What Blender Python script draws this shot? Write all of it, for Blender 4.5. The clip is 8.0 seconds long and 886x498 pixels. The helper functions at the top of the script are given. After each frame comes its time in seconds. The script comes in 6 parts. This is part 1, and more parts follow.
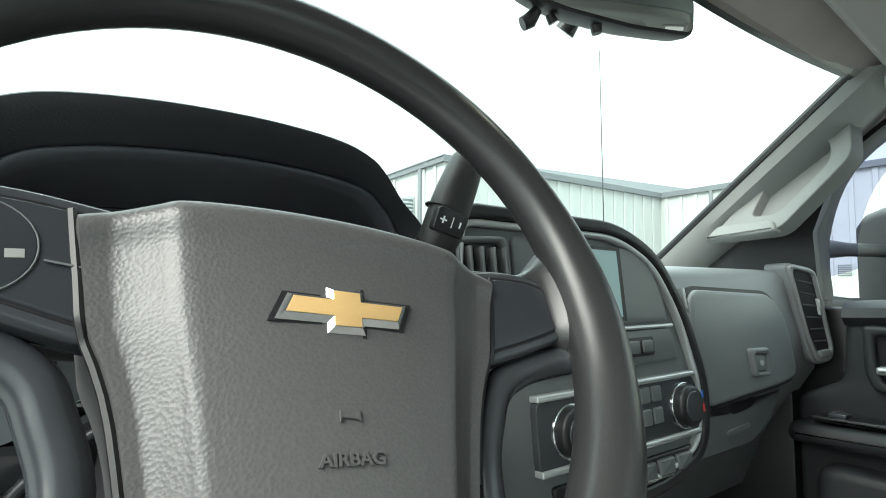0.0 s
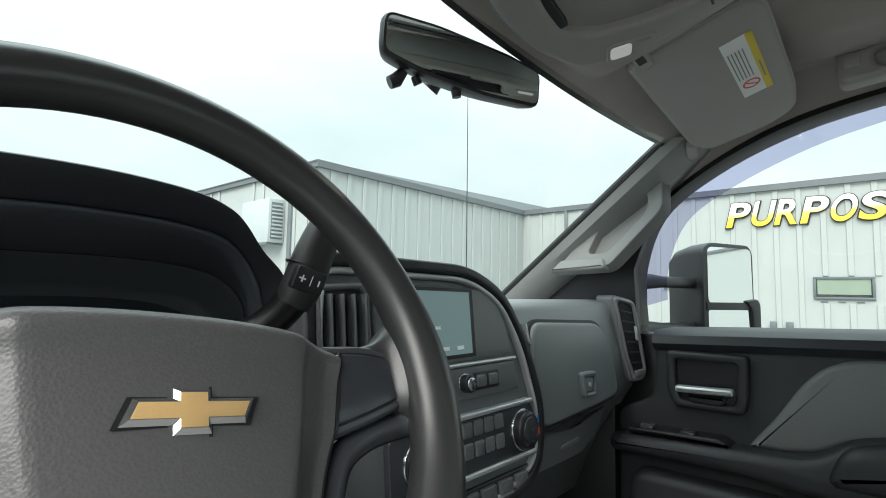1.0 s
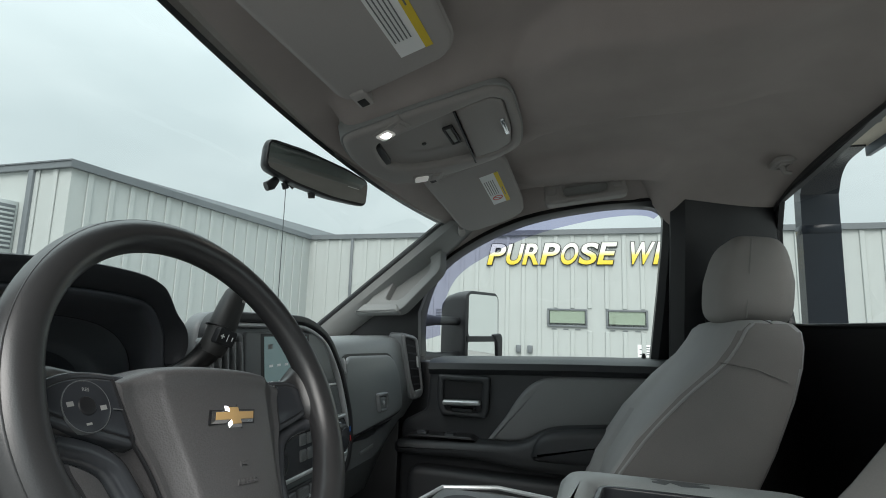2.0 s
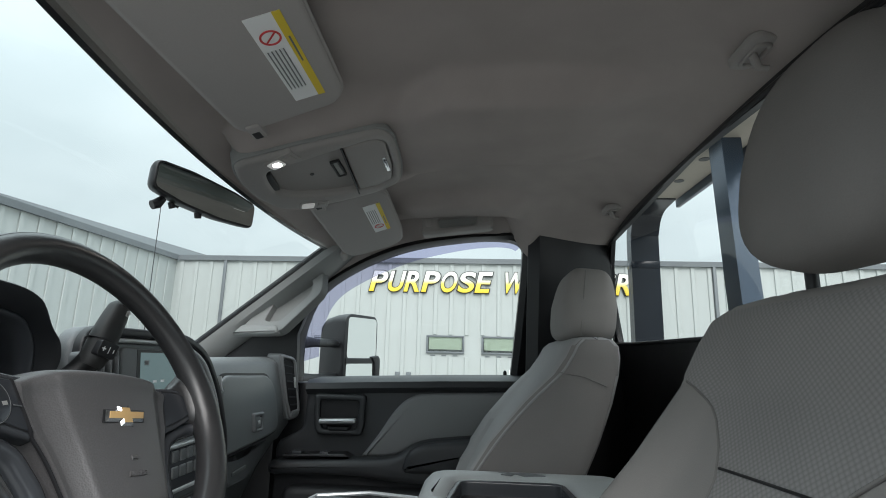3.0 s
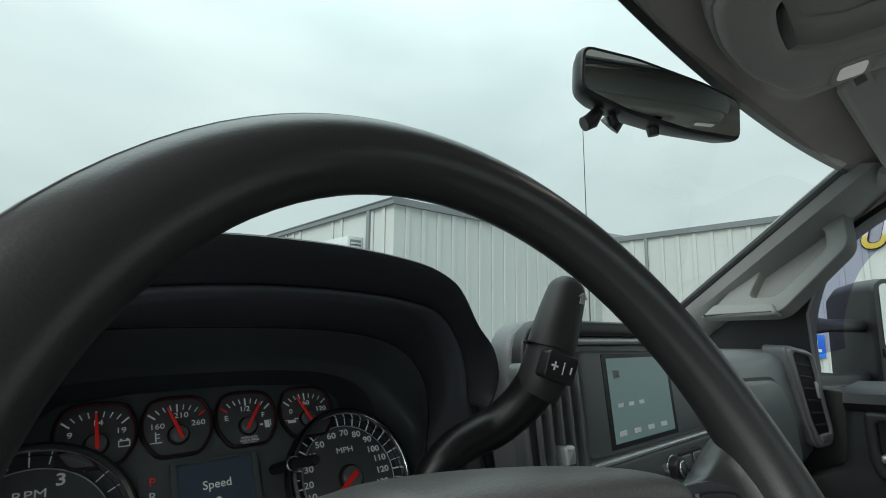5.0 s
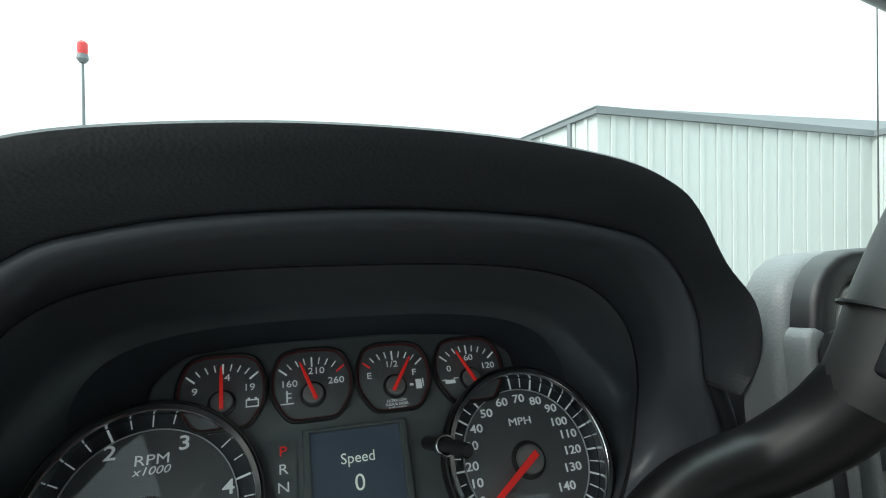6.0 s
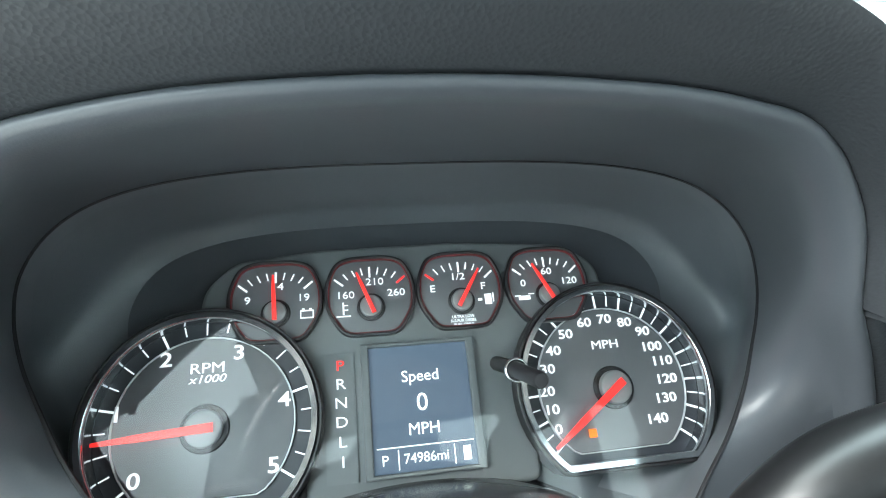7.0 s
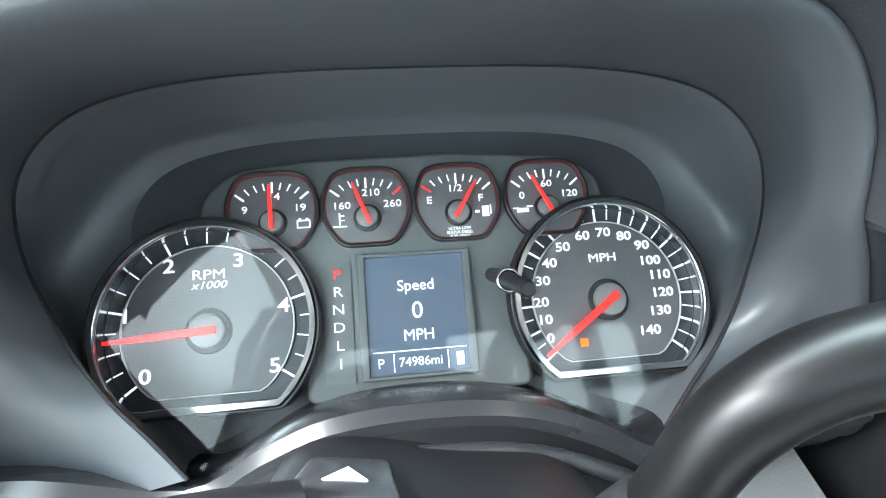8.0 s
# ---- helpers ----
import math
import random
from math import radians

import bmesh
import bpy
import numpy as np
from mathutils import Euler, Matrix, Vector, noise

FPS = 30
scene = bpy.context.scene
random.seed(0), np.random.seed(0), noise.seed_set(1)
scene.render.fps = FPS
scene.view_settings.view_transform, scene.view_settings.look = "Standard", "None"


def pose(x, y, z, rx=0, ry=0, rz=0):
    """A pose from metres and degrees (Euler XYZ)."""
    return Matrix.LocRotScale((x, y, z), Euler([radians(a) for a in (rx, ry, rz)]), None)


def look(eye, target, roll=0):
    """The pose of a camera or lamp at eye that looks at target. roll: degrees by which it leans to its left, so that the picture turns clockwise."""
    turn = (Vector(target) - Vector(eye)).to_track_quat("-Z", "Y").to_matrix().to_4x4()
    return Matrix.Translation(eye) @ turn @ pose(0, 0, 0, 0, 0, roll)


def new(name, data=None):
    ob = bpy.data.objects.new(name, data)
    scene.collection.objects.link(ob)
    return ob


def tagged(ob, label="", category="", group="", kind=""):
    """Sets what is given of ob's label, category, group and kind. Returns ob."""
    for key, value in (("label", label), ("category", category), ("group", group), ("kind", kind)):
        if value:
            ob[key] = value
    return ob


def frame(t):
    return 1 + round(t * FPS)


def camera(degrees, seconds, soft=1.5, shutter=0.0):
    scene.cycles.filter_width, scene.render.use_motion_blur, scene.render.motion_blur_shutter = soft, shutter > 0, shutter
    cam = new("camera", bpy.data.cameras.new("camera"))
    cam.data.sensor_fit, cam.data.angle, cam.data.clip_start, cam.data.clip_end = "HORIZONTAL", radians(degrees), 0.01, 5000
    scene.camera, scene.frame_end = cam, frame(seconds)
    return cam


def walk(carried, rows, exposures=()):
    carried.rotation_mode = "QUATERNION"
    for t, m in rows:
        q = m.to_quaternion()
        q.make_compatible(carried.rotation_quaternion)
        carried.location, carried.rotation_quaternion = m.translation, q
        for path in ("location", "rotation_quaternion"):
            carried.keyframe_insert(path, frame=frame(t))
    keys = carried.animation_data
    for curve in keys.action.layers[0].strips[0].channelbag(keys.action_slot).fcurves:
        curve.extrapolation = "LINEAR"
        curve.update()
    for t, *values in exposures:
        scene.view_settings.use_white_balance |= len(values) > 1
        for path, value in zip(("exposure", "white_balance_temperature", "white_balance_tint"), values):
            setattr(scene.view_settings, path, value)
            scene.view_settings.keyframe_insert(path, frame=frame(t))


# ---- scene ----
cam = camera(81.8, 8.0, soft=1.0)
PATH = [
    (0, (-0.092, -0.005, 1.474), (1.044, 1.635, 1.612), 0.2),
    (0.5, (-0.055, -0.015, 1.488), (1.232, 1.509, 1.632), 0.5),
    (1, (-0.106, -0.041, 1.516), (1.395, 1.27, 1.687), 1.1),
    (1.5, (-0.253, -0.085, 1.536), (1.468, 0.909, 1.758), 1.2),
    (2, (-0.406, -0.126, 1.552), (1.486, 0.457, 1.836), 1.8),
    (2.2, (-0.452, -0.14, 1.557), (1.474, 0.295, 1.87), 1.9),
    (3.3, (-0.509, -0.154, 1.512), (1.445, -0.036, 1.921), 1.4),
    (3.5, (-0.48, -0.131, 1.499), (1.474, 0.006, 1.901), 1.3),
    (4, (-0.398, -0.071, 1.482), (1.513, 0.365, 1.875), 0.8),
    (4.5, (-0.263, 0.025, 1.523), (1.356, 1.144, 1.88), 0.5),
    (5, (-0.158, 0.108, 1.554), (1.145, 1.597, 1.844), 0.5),
    (5.2, (-0.137, 0.14, 1.551), (1.016, 1.755, 1.799), 0.4),
    (6.3, (-0.043, 0.249, 1.567), (0.452, 2.183, 1.438), -0.8),
    (6.5, (-0.045, 0.261, 1.565), (0.372, 2.207, 1.368), -0.8),
    (7, (-0.032, 0.278, 1.555), (0.284, 2.218, 1.185), -1.3),
    (7.5, (-0.036, 0.285, 1.547), (0.215, 2.172, 0.934), -1.2),
    (8, (-0.017, 0.277, 1.548), (0.204, 2.15, 0.882), -1.5),
]
EXPOSURES = [(0.0, 1.25, 6500, 3), (0.5, 1.0, 6500, 4), (1.0, 0.55, 6500, 9), (1.5, 0.25, 6500, 11), (2.0, 0.15, 6500, 12), (3.5, 0.35, 6350, 14), (4.5, 0.15, 6400, 9), (5.0, 0.0, 6450, 7), (6.3, 1.45, 6400, 4), (6.5, 1.8, 6350, 3), (7.0, 3.6, 6150, 6), (7.5, 3.8, 6100, 9), (8.0, 3.8, 6100, 9)]
walk(cam, [(t, look(eye, target, roll)) for t, eye, target, roll in PATH], EXPOSURES)

# ---- world and lights ----
world = bpy.data.worlds.new("overcast_sky")
scene.world = world
world.use_nodes = True
wn, wl = world.node_tree.nodes, world.node_tree.links
bg = wn["Background"]
sky = wn.new("ShaderNodeTexSky")
sky.sky_type = "NISHITA"
sky.sun_disc = False
sky.sun_elevation, sky.sun_rotation = radians(48), radians(250)
sky.air_density, sky.dust_density = 1.0, 4.0
soft = wn.new("ShaderNodeTexNoise")
soft.inputs["Scale"].default_value, soft.inputs["Detail"].default_value = 2.2, 5.0
ramp = wn.new("ShaderNodeValToRGB")
ramp.color_ramp.elements[0].position, ramp.color_ramp.elements[0].color = 0.3, (7.0, 8.3, 8.4, 1)
ramp.color_ramp.elements[1].position, ramp.color_ramp.elements[1].color = 0.75, (9.4, 10.7, 10.7, 1)
coord = wn.new("ShaderNodeTexCoord")
stretch = wn.new("ShaderNodeMapping")
stretch.inputs["Scale"].default_value = (1, 1, 2.5)
veil = wn.new("ShaderNodeMixRGB")
veil.inputs[0].default_value = 0.93
# an overcast dome is about three times as bright overhead as at the horizon
split = wn.new("ShaderNodeSeparateXYZ")
rise = wn.new("ShaderNodeFloatCurve")
for k, (h, level) in enumerate(((0.0, 0.25), (1.0, 1.0))):
    rise.mapping.curves[0].points[k].location = (h, level)
rise.mapping.curves[0].points.new(0.35, 0.30)
rise.mapping.curves[0].points.new(0.6, 0.46)
rise.mapping.update()
dome = wn.new("ShaderNodeVectorMath")
dome.operation = "SCALE"
wl.new(coord.outputs["Generated"], stretch.inputs[0])
wl.new(coord.outputs["Generated"], split.inputs[0])
wl.new(split.outputs[2], rise.inputs["Value"])
wl.new(stretch.outputs[0], soft.inputs["Vector"])
wl.new(soft.outputs["Fac"], ramp.inputs[0])
wl.new(sky.outputs[0], veil.inputs[1])
wl.new(ramp.outputs[0], veil.inputs[2])
wl.new(veil.outputs[0], dome.inputs[0])
wl.new(rise.outputs[0], dome.inputs["Scale"])
wl.new(dome.outputs[0], bg.inputs["Color"])
bg.inputs["Strength"].default_value = 0.32

sun = new("sun", bpy.data.lights.new("sun", "SUN"))
sun.data.energy, sun.data.angle, sun.data.color = 2.4, radians(40), (1.0, 0.97, 0.92)
sun.matrix_world = look((-8, -2, 7), (0, 0, 0))

# ---- materials ----


def mat(name, base, rough=0.5, metal=0.0, bump=0.0, size=0.002, vary=0.12, stain=0.1, spec=0.5, coat=0.0, stretch=(1, 1, 1), kind="noise", scatter=1.0, turn=0.0):
    """A surface with grain of that size in metres, a broad stain and a fine relief."""
    m = bpy.data.materials.new(name)
    m.use_nodes = True
    n, l = m.node_tree.nodes, m.node_tree.links
    b = n["Principled BSDF"]
    co = n.new("ShaderNodeTexCoord")
    mp = n.new("ShaderNodeMapping")
    mp.inputs["Scale"].default_value = stretch
    mp.inputs["Rotation"].default_value = (0, turn, 0)
    l.new(co.outputs["Object"], mp.inputs[0])
    if kind == "cells":
        g = n.new("ShaderNodeTexVoronoi")
        g.feature = "F1"
        g.inputs["Randomness"].default_value = scatter
        fine = g.outputs["Distance"]
    else:
        g = n.new("ShaderNodeTexNoise")
        g.inputs["Detail"].default_value = 4
        fine = g.outputs["Fac"]
    g.inputs["Scale"].default_value = 1 / size
    l.new(mp.outputs[0], g.inputs["Vector"])
    w = n.new("ShaderNodeTexNoise")
    w.inputs["Scale"].default_value, w.inputs["Detail"].default_value = 9, 5
    l.new(mp.outputs[0], w.inputs["Vector"])
    mix = n.new("ShaderNodeMath")
    mix.operation = "MULTIPLY_ADD"
    l.new(fine, mix.inputs[0])
    mix.inputs[1].default_value = vary
    mix2 = n.new("ShaderNodeMath")
    mix2.operation = "MULTIPLY_ADD"
    l.new(w.outputs["Fac"], mix2.inputs[0])
    mix2.inputs[1].default_value = stain
    mix2.inputs[2].default_value = 1 - 0.5 * (vary + stain)
    l.new(mix2.outputs[0], mix.inputs[2])
    tint = n.new("ShaderNodeVectorMath")
    tint.operation = "SCALE"
    tint.inputs[0].default_value = base
    l.new(mix.outputs[0], tint.inputs["Scale"])
    l.new(tint.outputs[0], b.inputs["Base Color"])
    rr = n.new("ShaderNodeMath")
    rr.operation = "MULTIPLY_ADD"
    l.new(w.outputs["Fac"], rr.inputs[0])
    rr.inputs[1].default_value, rr.inputs[2].default_value = 0.16 * (0.3 + rough), rough - 0.08 * (0.3 + rough)
    l.new(rr.outputs[0], b.inputs["Roughness"])
    b.inputs["Metallic"].default_value = metal
    b.inputs["Specular IOR Level"].default_value = spec
    b.inputs["Coat Weight"].default_value = coat
    b.inputs["Coat Roughness"].default_value = 0.15
    if bump:
        bp = n.new("ShaderNodeBump")
        bp.inputs["Strength"].default_value, bp.inputs["Distance"].default_value = bump, size * 0.35
        l.new(fine, bp.inputs["Height"])
        l.new(bp.outputs[0], b.inputs["Normal"])
    return m


def glow(name, colour, strength):
    m = mat(name, colour, 0.4)
    b = m.node_tree.nodes["Principled BSDF"]
    b.inputs["Emission Color"].default_value = (*colour, 1)
    b.inputs["Emission Strength"].default_value = strength
    return m


def pane(name, colour, gloss=0.5, base=0.045):
    """Thin glass: clear straight through, with the gloss of its face."""
    m = bpy.data.materials.new(name)
    m.use_nodes = True
    n, l = m.node_tree.nodes, m.node_tree.links
    n.remove(n["Principled BSDF"])
    clear, shine, mx, fr, pw, k = n.new("ShaderNodeBsdfTransparent"), n.new("ShaderNodeBsdfGlossy"), n.new("ShaderNodeMixShader"), n.new("ShaderNodeLayerWeight"), n.new("ShaderNodeMath"), n.new("ShaderNodeMath")
    clear.inputs[0].default_value = (*colour, 1)
    shine.inputs["Roughness"].default_value = 0.02
    pw.operation, k.operation = "POWER", "MULTIPLY_ADD"
    pw.inputs[1].default_value = 4.0
    k.inputs[1].default_value, k.inputs[2].default_value = gloss, base
    l.new(fr.outputs["Facing"], pw.inputs[0])
    l.new(pw.outputs[0], k.inputs[0])
    l.new(k.outputs[0], mx.inputs[0])
    l.new(clear.outputs[0], mx.inputs[1])
    l.new(shine.outputs[0], mx.inputs[2])
    l.new(mx.outputs[0], n["Material Output"].inputs[0])
    return m


M_DASH = mat("dark_grained_plastic", (0.150, 0.160, 0.166), 0.40, bump=0.25, size=0.0016, kind="cells")
M_DASH_SOFT = mat("dash_pad", (0.200, 0.212, 0.216), 0.36, bump=0.35, size=0.0018, kind="cells")
M_BLACK = mat("black_plastic", (0.014, 0.014, 0.016), 0.42, bump=0.1, size=0.001)
M_HOOD = mat("hood_grained_plastic", (0.035, 0.038, 0.043), 0.5, bump=0.25, size=0.0016, kind="cells")
M_STALK = mat("lever_metal_coating", (0.005, 0.005, 0.0055), 0.4, spec=0.35, bump=0.05, size=0.0009)
# shroud lip set darker than the housing, to offset light on its sides
M_SHROUD = mat("cluster_shroud", (0.072, 0.079, 0.090), 0.38, spec=0.5, bump=0.12, size=0.001)
M_HOUSING = mat("cluster_housing", (0.115, 0.126, 0.138), 0.36, spec=0.4, bump=0.08, size=0.001)
M_LEATHER = mat("wheel_vinyl", (0.034, 0.034, 0.0355), 0.33, spec=0.7, bump=0.11, size=0.0010, kind="cells", vary=0.2)
M_PAD = mat("airbag_cover", (0.088, 0.086, 0.088), 0.43, bump=0.28, size=0.0015, kind="cells", vary=0.25, spec=0.6)
M_GLOSS = mat("satin_dark_trim", (0.052, 0.056, 0.063), 0.24, bump=0.05, size=0.001)
M_POD = mat("dim_button_print", (0.34, 0.34, 0.33), 0.5)
M_LEDGE = mat("satin_column_trim", (0.034, 0.036, 0.040), 0.27, bump=0.05, size=0.001)
M_LEVER = mat("lever_plastic", (0.020, 0.020, 0.020), 0.5, bump=0.1, size=0.0009)
M_INLAY = mat("satin_black_inlay", (0.040, 0.044, 0.051), 0.20, bump=0.03, size=0.001, stain=0.03)
M_SILVER = mat("satin_silver_trim", (0.62, 0.64, 0.65), 0.3, 0.45, bump=0.05, size=0.001)
M_VENTRING = mat("satin_grey_vent_trim", (0.20, 0.205, 0.21), 0.32, 0.2, bump=0.05, size=0.001)
# pillar plastic darkened for the grab handle: shade put into its colour
M_TRIM_SHADE = mat("shaded_pillar_plastic", (0.225, 0.23, 0.226), 0.62, bump=0.2, size=0.0015, kind="cells")
M_CHROME = mat("chrome", (0.66, 0.69, 0.71), 0.14, 1.0, vary=0.02, stain=0.04)
M_GOLD = mat("gold_insert", (0.62, 0.40, 0.17), 0.45, 0.0, bump=0.15, size=0.0006, kind="cells")
# broad mottling raised to stand in for uneven light on the ceiling
M_CLOTH = mat("grey_headliner_cloth", (0.385, 0.345, 0.328), 0.95, bump=0.5, size=0.0012, stain=0.34, spec=0.15)
M_TRIM = mat("grey_pillar_plastic", (0.265, 0.27, 0.265), 0.6, bump=0.2, size=0.0015, kind="cells")
M_CONSOLE = mat("grey_console_plastic", (0.315, 0.297, 0.284), 0.5, bump=0.2, size=0.0012, kind="cells")
M_VISOR = mat("grey_visor_vinyl", (0.385, 0.365, 0.352), 0.8, bump=0.3, size=0.0015, spec=0.2)
M_SEAT = mat("grey_seat_cloth", (0.31, 0.292, 0.28), 0.95, bump=0.5, size=0.0016, stain=0.2, spec=0.15)
# seat cloth darkened to paint shade on headrest and sides; seams use it too
M_SEATDARK = mat("shade_and_seam_seat_cloth", (0.235, 0.222, 0.215), 0.95, bump=0.5, size=0.0016, stain=0.2, spec=0.15)
M_SEATLIGHT = mat("light_grey_bolster_cloth", (0.36, 0.355, 0.35), 0.95, bump=0.4, size=0.0016, stain=0.15, spec=0.15)
M_ARM = mat("armrest_vinyl", (0.40, 0.42, 0.42), 0.45, bump=0.25, size=0.002, kind="cells", stain=0.25)
M_DOOR = mat("door_plastic", (0.030, 0.032, 0.035), 0.48, bump=0.25, size=0.0016, kind="cells")
M_DOORPAD = mat("door_insert_vinyl", (0.205, 0.206, 0.209), 0.5, bump=0.25, size=0.0018, kind="cells")
M_GLASS = pane("clear_glass", (0.95, 0.985, 0.975), 0.5)
M_TINT = pane("violet_tinted_acrylic", (0.56, 0.55, 0.72), 0.4)
M_LENS = pane("clear_lens", (0.97, 0.98, 0.98), 0.3, 0.028)
M_MIRROR = mat("mirror_glass", (0.90, 0.92, 0.92), 0.015, 1.0, vary=0.0, stain=0.02)
M_DIMMIRROR = mat("dimming_mirror_glass", (0.80, 0.84, 0.82), 0.03, 1.0, vary=0.0, stain=0.02)
M_WHITE = mat("white_print", (0.85, 0.86, 0.86), 0.6, vary=0.02, stain=0.02)
M_FASCIA = mat("dark_roof_trim", (0.13, 0.145, 0.155), 0.5, vary=0.05)
M_WALL = mat("painted_steel_siding", (0.41, 0.437, 0.428), 0.5, bump=0.1, size=0.01, vary=0.05, stain=0.12, stretch=(1, 1, 0.3))
M_LOT = mat("weathered_concrete", (0.24, 0.235, 0.225), 0.9, bump=0.6, size=0.03, vary=0.4, stain=0.3)
M_POST = mat("near_black_painted_steel", (0.010, 0.014, 0.021), 0.20, 0.0, bump=0.08, size=0.006, stain=0.4, spec=0.35)
M_STEEL = mat("dark_blue_steel", (0.05, 0.075, 0.11), 0.32, 0.4, bump=0.1, size=0.004, stain=0.3)
M_PALE = mat("dusty_primer", (0.50, 0.45, 0.38), 0.8, bump=0.3, size=0.005, stain=0.5)
M_CARPET = mat("black_carpet", (0.014, 0.014, 0.015), 1.0, bump=0.8, size=0.003)
M_YELLOW = mat("yellow_print", (0.75, 0.56, 0.04), 0.6, vary=0.03)
M_RED = glow("red_lit_needle", (0.72, 0.022, 0.018), 0.13)
M_LITWHITE = glow("white_lit_print", (0.80, 0.84, 0.86), 0.09)
M_REDDIM = glow("dim_red_ring", (0.11, 0.010, 0.012), 0.018)
M_ORANGE = glow("orange_telltale", (0.95, 0.13, 0.005), 0.12)
M_PRINTRED = mat("red_print", (0.60, 0.05, 0.05), 0.5)
M_BLUE = mat("blue_sign_face", (0.02, 0.16, 0.60), 0.4)

# ---- builders ----


def origin(ob):
    while ob.parent:
        ob = ob.parent
    return ob.matrix_basis.translation


def part(name, bm, material, parent=None, label="", sharp=38):
    """Links a bmesh, built in the world's metres, as one mesh under a thing or a part."""
    me = bpy.data.meshes.new(name)
    bmesh.ops.recalc_face_normals(bm, faces=bm.faces)
    if parent:
        bmesh.ops.translate(bm, verts=bm.verts, vec=-origin(parent))
    bm.to_mesh(me)
    bm.free()
    me.shade_smooth()
    me.set_sharp_from_angle(angle=radians(sharp))
    me.materials.append(material)
    ob = new(name, me)
    ob.parent = parent
    return tagged(ob, label)


def thing(name, at, label, category, group="", kind=""):
    ob = new(name)
    ob.empty_display_size = 0.05
    ob.matrix_basis = Matrix.Translation(at)
    return tagged(ob, label, category, group, kind)


def basis(o, x, y):
    x, y = Vector(x).normalized(), Vector(y).normalized()
    z = x.cross(y)
    return Matrix(((x[0], y[0], z[0], o[0]), (x[1], y[1], z[1], o[1]), (x[2], y[2], z[2], o[2]), (0, 0, 0, 1)))


def box(x0, x1, y0, y1, z0, z1, bev=0.0, segs=2):
    bm = bmesh.new()
    bmesh.ops.create_cube(bm, size=1)
    for v in bm.verts:
        v.co = Vector((x0 + (v.co.x + 0.5) * (x1 - x0), y0 + (v.co.y + 0.5) * (y1 - y0), z0 + (v.co.z + 0.5) * (z1 - z0)))
    if bev:
        bmesh.ops.bevel(bm, geom=bm.edges[:], offset=bev, segments=segs, profile=0.5, affect="EDGES")
    return bm


def smooth_line(pts, n=6, closed=False):
    """A smooth curve through points."""
    p = [Vector(q) for q in pts]
    k = len(p)
    out = []
    for i in range(k if closed else k - 1):
        a, b = p[i], p[(i + 1) % k]
        z = p[i - 1] if (closed or i) else a - (b - a)
        c = p[(i + 2) % k] if (closed or i + 2 < k) else b + (b - a)
        for j in range(n):
            t = j / n
            out.append(0.5 * (2 * a + (b - z) * t + (2 * z - 5 * a + 4 * b - c) * t * t + (3 * a - z - 3 * b + c) * t ** 3))
    if not closed:
        out.append(p[-1])
    return out


def rounded(pts, r, n=4):
    """A closed outline with its corners rounded by r."""
    out = []
    k = len(pts)
    for i in range(k):
        a, b, c = Vector(pts[i - 1][:2]), Vector(pts[i][:2]), Vector(pts[(i + 1) % k][:2])
        u, w = a - b, c - b
        rr = min(r, 0.48 * u.length, 0.48 * w.length)
        s, e = b + u.normalized() * rr, b + w.normalized() * rr
        for j in range(n + 1):
            t = j / n
            out.append((1 - t) ** 2 * s + 2 * t * (1 - t) * b + t * t * e)
    return out


def inset(o, d):
    """An outline moved inwards by d (counter-clockwise outlines)."""
    k = len(o)
    out = []
    for i in range(k):
        a, b, c = o[i - 1], o[i], o[(i + 1) % k]
        u, w = (b - a), (c - b)
        if u.length < 1e-9 or w.length < 1e-9:
            out.append(b.copy())
            continue
        nu, nw = Vector((-u.y, u.x)).normalized(), Vector((-w.y, w.x)).normalized()
        m = nu + nw
        f = d / max(0.5, m.length_squared / 2)
        out.append(b + m * f / 1.0 * (1.0 if m.length else 0))
    return out


def ccw(o):
    o = [Vector(p[:2]) for p in o]
    area = sum(o[i - 1].x * o[i].y - o[i].x * o[i - 1].y for i in range(len(o)))
    return o if area > 0 else o[::-1]


def loft(rings, cap0=True, cap1=True, closed=True):
    bm = bmesh.new()
    rows = [[bm.verts.new(p) for p in r] for r in rings]
    k = len(rows[0])
    for a, b in zip(rows, rows[1:]):
        for i in range(k if closed else k - 1):
            j = (i + 1) % k
            try:
                bm.faces.new((a[i], a[j], b[j], b[i]))
            except ValueError:
                pass
    if closed and cap0:
        bm.faces.new(rows[0][::-1])
    if closed and cap1:
        bm.faces.new(rows[-1])
    return bm


def plate(outline, depth, bev=0.0, m=None, segs=3, back=0.0, dome=0.0):
    """A plate from an outline in its own plane: from -back to depth along the plane's normal, its front edge rounded by bev."""
    o = ccw(outline)
    rings = [[(p.x, p.y, -back) for p in o], [(p.x, p.y, depth - bev) for p in o]]
    for i in range(1, segs + 1):
        if bev:
            a = i / segs * math.pi / 2
            q = inset(o, bev * (1 - math.cos(a)))
            rings.append([(p.x, p.y, depth - bev + bev * math.sin(a)) for p in q])
    if dome:
        q0 = [Vector(p[:2]) for p in rings[-1]]
        c = sum(q0, Vector((0, 0))) / len(q0)
        for f in (0.85, 0.65, 0.4, 0.15):
            rings.append([(c.x + (p.x - c.x) * f, c.y + (p.y - c.y) * f, depth + dome * (1 - f * f)) for p in q0])
    bm = loft(rings)
    if m:
        bm.transform(m)
    return bm


